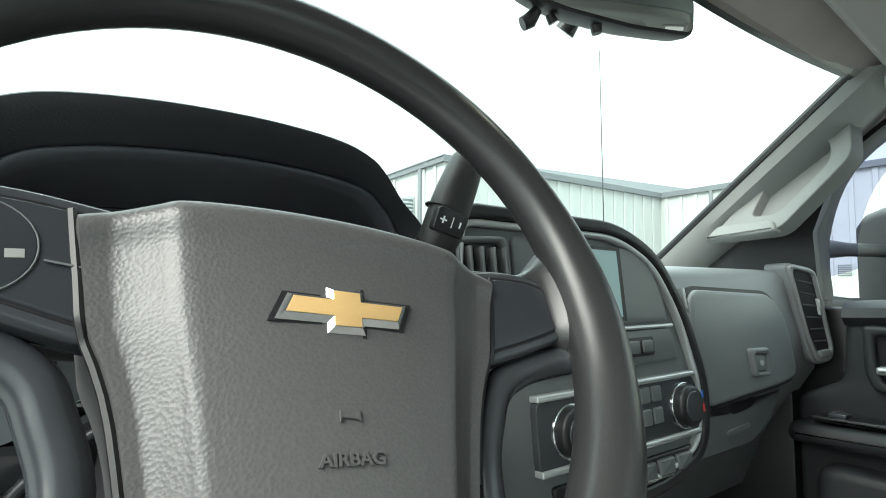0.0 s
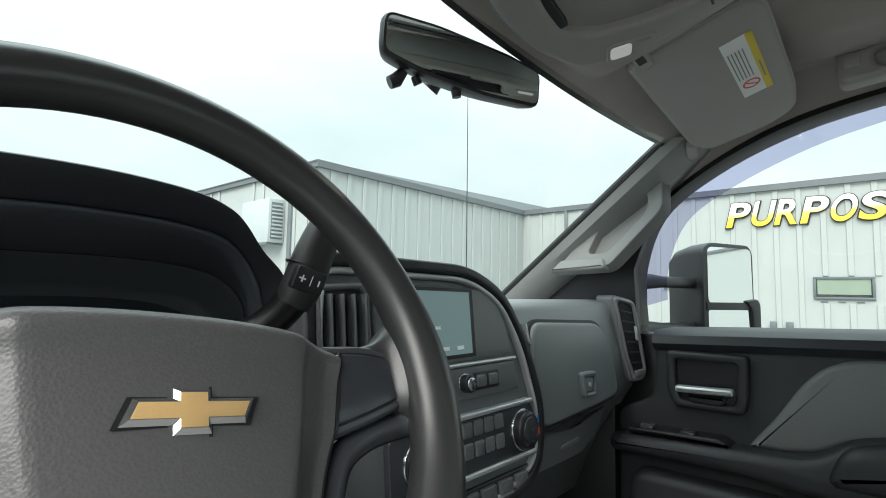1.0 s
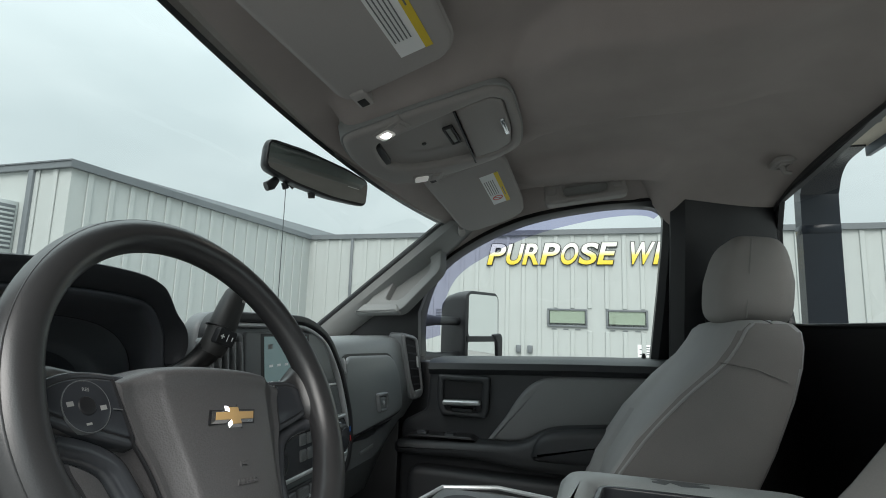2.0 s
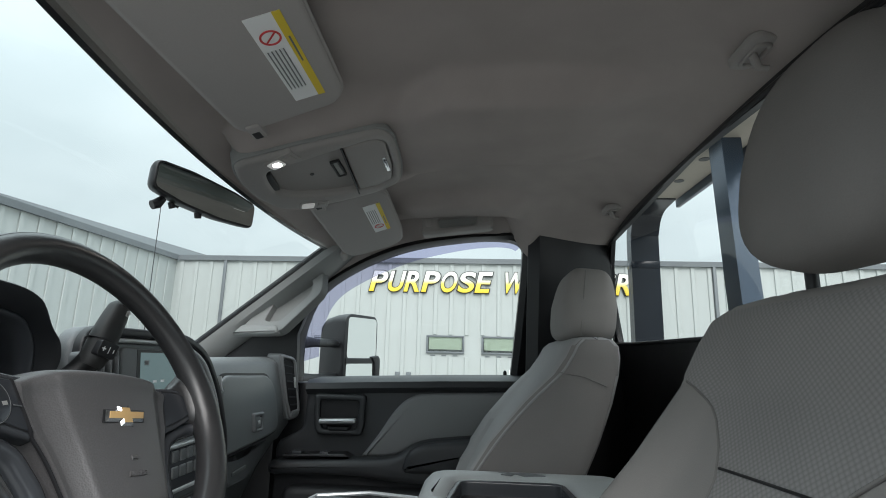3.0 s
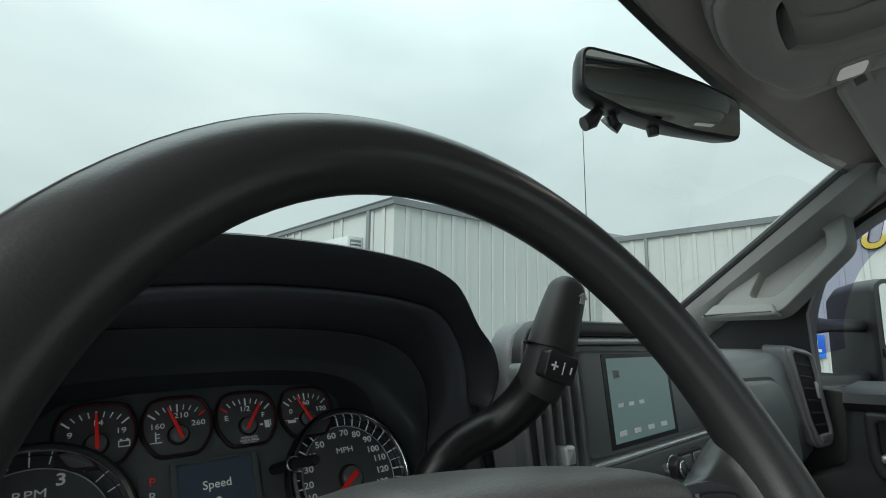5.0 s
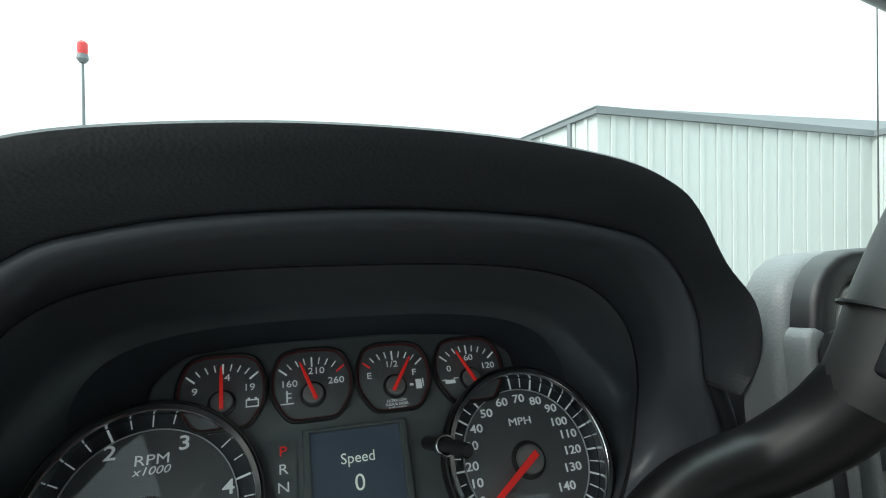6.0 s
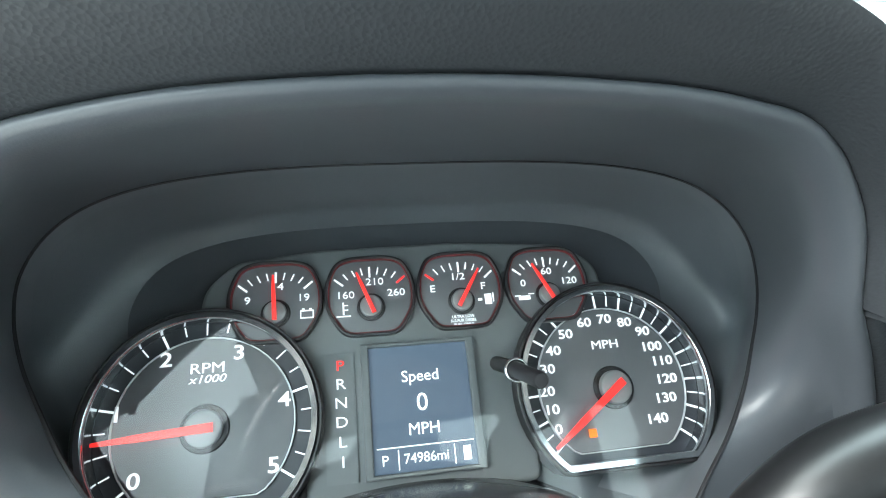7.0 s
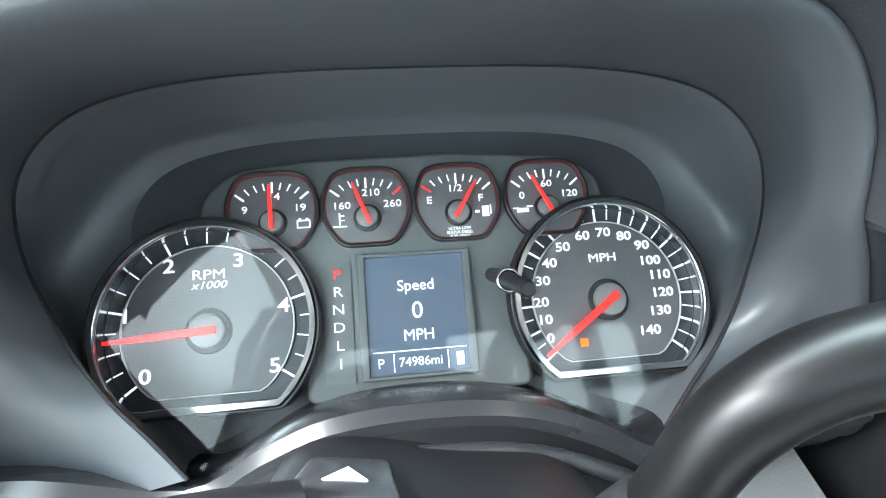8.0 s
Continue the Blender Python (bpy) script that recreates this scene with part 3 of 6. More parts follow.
# pillar grab handle: a moulded loop standing off the pillar trim
ph = thing("pillar_handle", (1.03, 0.44, 1.60), "grey moulded grab handle on the windshield pillar", "grab handle")
PN = Vector((-0.908, 0.242, 0.342)).normalized()
PX = Vector((0.02, -0.70, 0.72))
PX = (PX - PN * PX.dot(PN)).normalized()
PH = basis(Vector((1.02, 0.44, 1.68)) - PN * 0.004, PX, PN.cross(PX))


def on_pillar(pts, r):
    q = [Vector(p) - Vector((1.02, 0.44, 1.68)) for p in pts]
    return rounded([(v.dot(PX), v.dot(PN.cross(PX))) for v in q], r, 5)


ho = on_pillar([(1.048, 0.392, 1.772), (1.036, 0.322, 1.792), (1.001, 0.310, 1.702), (0.986, 0.425, 1.578), (1.022, 0.575, 1.575), (1.036, 0.490, 1.668)], 0.022)
hi = on_pillar([(1.040, 0.385, 1.735), (1.030, 0.350, 1.742), (1.008, 0.345, 1.700), (0.995, 0.432, 1.612), (1.010, 0.488, 1.612), (1.034, 0.462, 1.670)], 0.016)
part("loop", ring_plate(ho, hi, 0.003, 0.003, PH, back=0.030, segs=4), M_TRIM_SHADE, ph)
part("recess", plate(hi, -0.020, 0.0, PH, back=0.030), M_TRIM_SHADE, ph)
part("foot", plate(on_pillar([(0.992, 0.435, 1.598), (0.986, 0.425, 1.572), (1.024, 0.585, 1.566), (1.024, 0.555, 1.598)], 0.010), 0.012, 0.007, PH, back=0.01), M_TRIM_SHADE, ph)

# ---- dashboard ----
dash = thing("dashboard", (CX, 0.85, 0.95), "dark grained moulded dashboard with a padded top", "dashboard")


def dash_profile(x):
    """The dash's section in y and z, from the cowl over the top and down its face."""
    k = ((x - CX) / 0.70) ** 2
    return [Vector((x, y, z)) for y, z in ((0.985 - 0.15 * k, 1.41), (0.97 - 0.15 * k, 1.44), (0.80 - 0.06 * k, 1.485), (0.62, 1.503), (0.50, 1.507), (0.455, 1.500), (0.440, 1.486), (0.434, 1.45), (0.422, 1.38), (0.425, 1.31), (0.45, 1.27), (0.50, 1.19), (0.56, 1.05), (0.70, 0.98), (0.95, 0.98))]


part("passenger_pad", loft([dash_profile(0.330 + i / 24 * 0.785) for i in range(25)]), M_DASH_SOFT, dash)
part("outer_pad", loft([dash_profile(-0.24 - i / 6 * 0.04) for i in range(7)]), M_DASH_SOFT, dash)


def cowl_profile(x):
    k = ((x - CX) / 0.70) ** 2
    return [Vector((x, y, z)) for y, z in ((0.985 - 0.15 * k, 1.41), (0.97 - 0.15 * k, 1.44), (0.80 - 0.06 * k, 1.490), (0.70, 1.515), (0.69, 1.30), (0.95, 1.30))]


part("top_pad", loft([cowl_profile(-0.24 + i / 8 * 0.58) for i in range(9)]), M_DASH_SOFT, dash)
part("knee_panel", loft([[Vector((x, y, z)) for y, z in ((0.60, 1.325), (0.52, 1.32), (0.47, 1.30), (0.45, 1.25), (0.50, 1.12), (0.62, 1.0), (0.70, 1.0))] for x in (-0.24, -0.1, 0.0, 0.1, 0.23)]), M_DASH, dash)

# glove box on the passenger side
GL = basis((0, 0.4285, 1.38), (1, 0, 0), (0, 0.10, 0.995))
lid = [(0.668, 0.088), (0.935, 0.078), (0.985, 0.03), (1.00, -0.075), (0.93, -0.082), (0.67, -0.092), (0.658, 0.0)]
part("glove_box_gap", plate(rounded([(0.660, 0.094), (0.938, 0.084), (0.992, 0.034), (1.007, -0.079), (0.93, -0.088), (0.66, -0.098), (0.650, 0.0)], 0.03, 5), 0.004, 0.0, GL, back=0.02), M_BLACK, dash)
glove = part("glove_box_lid", plate(rounded(lid, 0.03, 5), 0.012, 0.007, GL), M_DASH_SOFT, dash)
part("latch", ring_plate(rounded([(0.815, -0.012), (0.878, -0.014), (0.872, -0.062), (0.820, -0.060)], 0.008), rounded([(0.824, -0.022), (0.869, -0.024), (0.864, -0.054), (0.828, -0.052)], 0.006), 0.022, 0.005, GL), M_DASH, glove)
part("latch_button", plate(rounded([(0.826, -0.024), (0.867, -0.026), (0.862, -0.052), (0.830, -0.050)], 0.005), 0.018, 0.003, GL), M_DASH_SOFT, glove)
part("lock_cylinder", plate(circle(0.005, 14, 0.847, -0.038), 0.021, 0.001, GL), M_SILVER, glove)
low = part("lower_glove_lid", plate(rounded([(0.66, -0.104), (0.80, -0.104), (0.815, -0.118), (0.875, -0.116), (0.89, -0.100), (0.99, -0.096), (0.965, -0.16), (0.90, -0.19), (0.68, -0.19)], 0.008), 0.010, 0.006, basis((0, 0.43, 1.38), (1, 0, 0), (0, -0.16, 0.987))), M_DASH, dash)
part("latch_slot", plate(rounded([(0.80, -0.150), (0.875, -0.146), (0.875, -0.156), (0.80, -0.160)], 0.004), 0.013, 0.002, basis((0, 0.43, 1.38), (1, 0, 0), (0, -0.16, 0.987))), M_DASH_SOFT, low)


def end_vent():
    """A tall air outlet at the dash's end, turned to the driver: a grey hoop round dark slats."""
    m = basis((1.05, 0.406, 1.42), (0.862, -0.507, 0), (0, 0, 1))
    vo = rounded([(-0.043, 0.096), (0.013, 0.084), (0.045, -0.069), (0.036, -0.090), (0.008, -0.094), (-0.010, -0.040)], 0.012, 5)
    vi = rounded([(-0.034, 0.086), (0.006, 0.076), (0.036, -0.064), (0.030, -0.076), (0.012, -0.078), (-0.005, -0.036)], 0.009, 5)
    part("vent_shroud", plate(inset(ccw(vo), -0.004), -0.004, 0.004, m, back=0.06), M_DASH, dash)
    hoop = part("vent_ring", ring_plate(vo, vi, 0.005, 0.004, m, back=0.010), M_VENTRING, dash, "satin grey vent surround")
    part("vent_box", plate(vi, -0.003, 0.0, m), M_BLACK, hoop)
    for i in range(6):
        f = (i + 0.5) / 6
        part("vent_slat", plate([(-0.030 + 0.040 * f, 0.078 - 0.14 * f), (0.006 + 0.028 * f, 0.070 - 0.13 * f), (0.006 + 0.028 * f, 0.066 - 0.13 * f), (-0.030 + 0.040 * f, 0.074 - 0.14 * f)], 0.001, 0.001, m), M_HOOD, hoop)
    part("thumb_wheel", plate(rounded([(0.012, 0.030), (0.019, 0.028), (0.024, -0.004), (0.017, -0.002)], 0.003), 0.004, 0.002, m), M_SILVER, hoop)
    part("vent_tab", plate(rounded([(0.012, -0.070), (0.034, -0.066), (0.033, -0.080), (0.012, -0.084)], 0.004), 0.007, 0.002, m), M_DASH, hoop)


end_vent()

# ---- centre stack ----
STACK = basis((0, 0.405, 1.385), (1, 0, 0), (0, 0.10, 0.995))
SZ = 1.385
st = thing("center_stack", (CX, 0.42, 1.20), "dark centre control panel with a lit screen and climate knobs", "control panel")


def sk(pts, r, n=4):
    return rounded([(x, z - SZ) for x, z in pts], r, n)


so = sk([(0.20, 1.560), (0.47, 1.556), (0.555, 1.520), (0.61, 1.44), (0.645, 1.33), (0.622, 1.24), (0.52, 1.212), (0.30, 1.212), (0.225, 1.23), (0.212, 1.33), (0.190, 1.46)], 0.04, 6)
part("body", plate(so, 0.0, 0.012, STACK, back=0.028), M_DASH, st)
part("body_core", plate(sk([(0.27, 1.540), (0.47, 1.538), (0.60, 1.40), (0.60, 1.24), (0.27, 1.24)], 0.02), -0.02, 0.0, STACK, back=0.16), M_BLACK, st)
part("surround", ring_plate(so, inset(ccw(so), 0.016), 0.014, 0.005, STACK), M_BLACK, st)
part("bezel", ring_plate(inset(ccw(so), 0.017), inset(ccw(so), 0.024), 0.012, 0.003, STACK), M_SILVER, st, "satin silver bezel")
part("face", plate(inset(ccw(so), 0.0245), 0.003, 0.002, STACK), M_DASH, st)
# panel in lighter dash plastic: its reflected light is put into the colour
scr = part("screen_panel", plate(sk([(0.288, 1.528), (0.520, 1.522), (0.555, 1.470), (0.566, 1.424), (0.288, 1.424)], 0.010), 0.009, 0.003, STACK), M_DASH, st)
part("display_border", plate([(0.326, 1.524 - SZ), (0.473, 1.521 - SZ), (0.474, 1.428 - SZ), (0.327, 1.428 - SZ)], 0.0096, 0.0, STACK), M_BLACK, scr)
part("display", plate([(0.334, 1.519 - SZ), (0.465, 1.517 - SZ), (0.466, 1.433 - SZ), (0.335, 1.433 - SZ)], 0.0102, 0.0, STACK), glow("lit_display", (0.085, 0.130, 0.132), 0.75), scr, "dim grey lit display")
for i in range(4):
    part("display_icon", bar(0.350 + 0.030 * i, 1.442 - SZ, 0.014, 0.005, 0, STACK, 0.0103), M_LITWHITE, scr)
for i in range(3):
    part("display_icon", bar(0.352 + 0.022 * i, 1.470 - SZ, 0.010, 0.004, 0, STACK, 0.0103), M_LITWHITE, scr)
part("display_icon", bar(0.350, 1.502 - SZ, 0.012, 0.008, 0, STACK, 0.0103), M_DASH_SOFT, scr)
part("audio_strip", plate(sk([(0.290, 1.416), (0.568, 1.416), (0.580, 1.372), (0.290, 1.372)], 0.008), 0.010, 0.004, STACK), M_DASH, st)
part("audio_strip_edge", plate(sk([(0.290, 1.421), (0.570, 1.421), (0.571, 1.416), (0.290, 1.416)], 0.002), 0.013, 0.002, STACK), M_SILVER, st)


def knob(parent, name, x, z, r, h, cap, m=STACK):
    k = part(name, plate(circle(r, 28, x, z - SZ), h, r * 0.2, m), M_BLACK, parent)
    part("ring", ring_plate(circle(r * 1.12, 28, x, z - SZ), circle(r * 0.9, 28, x, z - SZ), h * 0.55, r * 0.05, m), M_CHROME, k, "chrome knob ring")
    part("cap", plate(circle(r * 0.72, 24, x, z - SZ), h + 0.0015, 0.001, m), cap, k)
    return k


knob(st, "volume_knob", 0.442, 1.394, 0.012, 0.024, M_CHROME)
part("audio_slot", plate(sk([(0.462, 1.406), (0.522, 1.406), (0.522, 1.382), (0.462, 1.382)], 0.004), 0.012, 0.001, STACK), M_BLACK, st)
for i in range(2):
    part("audio_button", plate(sk([(0.468 + 0.028 * i, 1.402), (0.490 + 0.028 * i, 1.402), (0.490 + 0.028 * i, 1.386), (0.468 + 0.028 * i, 1.386)], 0.003), 0.014, 0.002, STACK), M_DASH, st)
hv = part("climate_panel", plate(sk([(0.300, 1.352), (0.600, 1.352), (0.618, 1.310), (0.606, 1.276), (0.300, 1.272)], 0.015), 0.012, 0.0012, STACK), M_GLOSS, st)
for z0 in (1.352, 1.276):
    part("silver_strip", plate(sk([(0.300, z0 + 0.003), (0.602, z0 + 0.003), (0.604, z0 - 0.004), (0.300, z0 - 0.004)], 0.002), 0.016, 0.002, STACK), M_SILVER, hv)
for i in range(4):
    for j in range(2):
        x0, z0 = 0.440 + 0.024 * i, 1.334 - 0.027 * j
        b = part("climate_button", plate(sk([(x0 - 0.010, z0 + 0.010), (x0 + 0.010, z0 + 0.010), (x0 + 0.010, z0 - 0.010), (x0 - 0.010, z0 - 0.010)], 0.003), 0.015, 0.002, STACK), M_DASH, hv)
        part("mark", bar(x0, z0, 0.006, 0.004, 0.3 * i, STACK, 0.0152), M_LITWHITE, b)
for x in (0.350, 0.572):
    k = knob(hv, "climate_knob", x, 1.312, 0.027, 0.028, M_GLOSS)
for i, c in enumerate((M_BLUE, M_PRINTRED)):
    part("temperature_mark", bar(0.590, 1.326 - 0.018 * i - SZ, 0.004, 0.010, 0, STACK, 0.030), c, hv)
row = part("switch_plate", plate(sk([(0.32, 1.258), (0.600, 1.258), (0.590, 1.226), (0.33, 1.226)], 0.008), 0.008, 0.003, STACK), M_BLACK, st)
for i in range(6):
    b = part("switch", plate(sk([(0.345 + 0.040 * i, 1.253), (0.379 + 0.040 * i, 1.253), (0.379 + 0.040 * i, 1.232), (0.345 + 0.040 * i, 1.232)], 0.003), 0.013, 0.003, STACK), M_DASH, row)
    part("switch_edge", bar(0.362 + 0.040 * i, 1.2335 - SZ, 0.030, 0.003, 0, STACK, 0.0132), M_CHROME, b)
# vent beside the stack
part("vent_box", plate(sk([(0.196, 1.515), (0.272, 1.520), (0.278, 1.400), (0.200, 1.400)], 0.01), 0.0045, 0.0, STACK), M_BLACK, st)
for i in range(5):
    x0 = 0.206 + 0.0155 * i
    part("vent_slat", plate([(x0, 1.512 - SZ), (x0 + 0.003, 1.512 - SZ), (x0 + 0.004, 1.404 - SZ), (x0 + 0.001, 1.404 - SZ)], 0.018, 0.001, STACK), M_DASH, st)
part("vent_frame", ring_plate(sk([(0.190, 1.521), (0.278, 1.526), (0.284, 1.394), (0.194, 1.394)], 0.012), sk([(0.197, 1.514), (0.271, 1.519), (0.277, 1.401), (0.201, 1.401)], 0.010), 0.014, 0.004, STACK), M_DASH, st)
part("vent_tab", plate(sk([(0.232, 1.446), (0.246, 1.446), (0.246, 1.430), (0.232, 1.430)], 0.003), 0.024, 0.003, STACK), M_SILVER, st)
part("hazard_light", plate(sk([(0.6005, 1.470), (0.608, 1.455), (0.612, 1.435), (0.606, 1.440)], 0.002), 0.016, 0.002, STACK), M_SILVER, st)

# ---- instrument hood ----
hood = thing("instrument_hood", (0.0, 0.55, 1.44), "dark grained instrument hood over the gauges", "instrument hood")


def hood_plane(x, z, y):
    """The hood's mouth leans: its top stands nearer to the driver."""
    return Vector((x, y - 0.30 * (z - 1.6), z))


CREST_LEFT = [(-0.205, 1.4795), (-0.213, 1.494), (-0.214, 1.512), (-0.204, 1.533), (-0.186, 1.553), (-0.163, 1.577), (-0.146, 1.589), (-0.116, 1.5985), (-0.066, 1.604)]
CREST_RIGHT = [(-0.016, 1.6055), (0.034, 1.604), (0.084, 1.5985), (0.114, 1.589), (0.131, 1.577), (0.154, 1.553), (0.179, 1.533), (0.192, 1.512), (0.194, 1.494), (0.187, 1.4795)]
LIP_HALF = [(0.0, 1.577), (0.04, 1.576), (0.08, 1.573), (0.110, 1.568), (0.128, 1.563), (0.145, 1.552), (0.160, 1.536), (0.171, 1.520), (0.179, 1.502), (0.187, 1.484)]
LIP_LOW = [(0.206, 1.455), (0.226, 1.420), (0.262, 1.355), (0.292, 1.300)]


def lip_points(y, half, grow=1.0, drop=0.0):
    pts = [(-0.003 - x * grow, z - drop) for x, z in reversed(half[1:])] + [(-0.003 + x * grow, z - drop) for x, z in half]
    return smooth_line([hood_plane(x, z, y) for x, z in pts], 5)


CREST = smooth_line([hood_plane(x, z, 0.405) for x, z in CREST_LEFT + CREST_RIGHT], 5)
LIP = lip_points(0.430, LIP_HALF)


def between(f, push=0.0):
    return [p.lerp(q, f) + Vector((0, -push, 0)) for p, q in zip(CREST, LIP)]


def behind(dy, grow, drop):
    """The crest carried forwards under the windshield."""
    return [Vector((-0.010 + (p.x + 0.010) * grow, p.y + dy, 1.48 + (p.z - 1.48) * (1 - drop))) for p in CREST]


brow = [behind(0.31, 1.20, 0.60), behind(0.20, 1.20, 0.12), behind(0.11, 1.17, 0.010), behind(0.06, 1.08, 0.004), behind(0.025, 1.004, 0.004), behind(0.008, 1.0, 0.0), CREST, between(0.04, 0.003), between(0.10, 0.0045), between(0.3, 0.0045), between(0.6, 0.003), between(0.88, 0.0), between(0.96, -0.004)]
part("brow", loft(brow, closed=False), M_HOOD, hood, sharp=60)
# the hood's cheeks run on downwards beside the lip
for s in (1, -1):
    rows = []
    for x, z in ((0.188, 1.482), (0.208, 1.455), (0.229, 1.420), (0.265, 1.355), (0.295, 1.300)):
        rows.append([hood_plane(-0.003 + s * (x + a), z, y) for a, y in ((0.0, 0.433), (0.004, 0.428), (0.012, 0.428), (0.022, 0.436), (0.030, 0.470), (0.032, 0.560))])
    part("cheek", loft(rows, closed=False), M_HOOD, hood, sharp=60)
CL = basis((0, 0.568, 1.405), (1, 0, 0), (0, 0.5, 0.866))
# the opening that the clear lens fills, in the gauge plane
SEAM_HALF = [(0.0, 0.138), (0.06, 0.1375), (0.11, 0.1345), (0.15, 0.128), (0.18, 0.117), (0.199, 0.100), (0.208, 0.078), (0.207, 0.055), (0.200, 0.032), (0.189, 0.010), (0.176, -0.013), (0.159, -0.036), (0.140, -0.056), (0.122, -0.076)]


def seam_ring(w, grow=1.0, wide=1.0):
    pts = [(0.003 - x * grow, v) for x, v in reversed(SEAM_HALF[1:])] + [(0.003 + x * grow, v) for x, v in SEAM_HALF]
    return smooth_line([CL @ Vector((x * (1 + (wide - 1) * min(1.0, max(0.0, (0.085 - v) / 0.05))), 0.04 + (v - 0.04) * grow, w)) for x, v in pts], 5)


LIP_ALL = LIP_HALF + LIP_LOW
edge_rings = [lip_points(0.436, LIP_ALL, 1.018, -0.0022), lip_points(0.4300, LIP_ALL, 1.012, -0.0015), lip_points(0.4265, LIP_ALL, 1.004, -0.0004), lip_points(0.4255, LIP_ALL, 0.994, 0.0012), lip_points(0.4265, LIP_ALL, 0.984, 0.0032), lip_points(0.4295, LIP_ALL, 0.976, 0.0052), lip_points(0.4340, LIP_ALL, 0.970, 0.0066), lip_points(0.4400, LIP_ALL, 0.967, 0.0074)]
last, goal = edge_rings[-1], seam_ring(0.050)
for f in (0.2, 0.4, 0.6, 0.8, 1.0):
    edge_rings.append([p.lerp(q, f) for p, q in zip(last, goal)])
part("lip", loft(edge_rings, closed=False), M_SHROUD, hood, sharp=60)
part("lens_seam", tube(seam_ring(0.0505, 0.998), 0.0012, 6), M_BLACK, hood)
part("housing", loft([seam_ring(0.0495, 0.997), seam_ring(0.030, 1.0, 1.07), seam_ring(0.006, 0.99, 1.14), seam_ring(-0.006, 0.98, 1.15), seam_ring(-0.014, 0.96, 1.13), seam_ring(-0.0195, 0.88, 1.0)], closed=False), M_HOUSING, hood, sharp=60)
# ---- instrument cluster ----
cluster = thing("instrument_cluster", (0, 0.57, 1.34), "lit instrument cluster with two dials and four small gauges", "instrument cluster")
M_FACE = mat("gauge_face", (0.155, 0.160, 0.168), 0.45, 0.2, vary=0.04, stain=0.06)
M_HUBCAP = mat("needle_hub_plastic", (0.24, 0.245, 0.25), 0.4, 0.2)
M_TRACK = mat("gauge_track", (0.030, 0.034, 0.042), 0.4, vary=0.04)
M_MASK = mat("cluster_mask", (0.135, 0.147, 0.150), 0.5, bump=0.15, size=0.0008)
part("backplate", plate(rounded([(-0.245, -0.10), (0.245, -0.10), (0.245, 0.190), (-0.245, 0.190)], 0.02), -0.020, 0.0, CL, back=0.03), M_SHROUD, cluster)
part("mask", plate(rounded([(-0.070, -0.052), (0.070, -0.052), (0.066, 0.030), (0.134, 0.052), (0.130, 0.082), (0.108, 0.098), (0.03, 0.1035), (-0.06, 0.1025), (-0.112, 0.097), (-0.130, 0.080), (-0.134, 0.052), (-0.066, 0.030)], 0.008), 0.0, 0.003, CL, back=0.03), M_MASK, cluster)


def dial_outline(cx, cy, r, cut, n=56):
    """A round dial with a flat foot."""
    out = []
    for i in range(n):
        a = 2 * math.pi * (i + 0.5) / n
        out.append((cx + r * math.cos(a), cy + max(r * math.sin(a), cut)))
    return out


def polar(cx, cy, r, deg):
    return cx + r * math.cos(radians(deg)), cy + r * math.sin(radians(deg))


def needle(parent, cx, cy, deg, length, tail, width, w, hub):
    # black disc painted in for the shadow round the needle hub
    part("hub_shadow", plate(circle(hub * 1.3, 24, cx, cy), w, 0.0008, CL), M_BLACK, parent)
    h = part("needle_hub", plate(circle(hub, 24, cx, cy), w + 0.004, 0.0012, CL), M_HUBCAP, parent)
    pts = [(-tail, -width * 0.6), (length * 0.6, -width * 0.5), (length, -width * 0.25), (length, width * 0.25), (length * 0.6, width * 0.5), (-tail, width * 0.6)]
    part("needle", plate(pts, 0.0012, 0.0004, CL @ at(cx, cy, w + 0.0045, radians(deg))), M_RED, h)


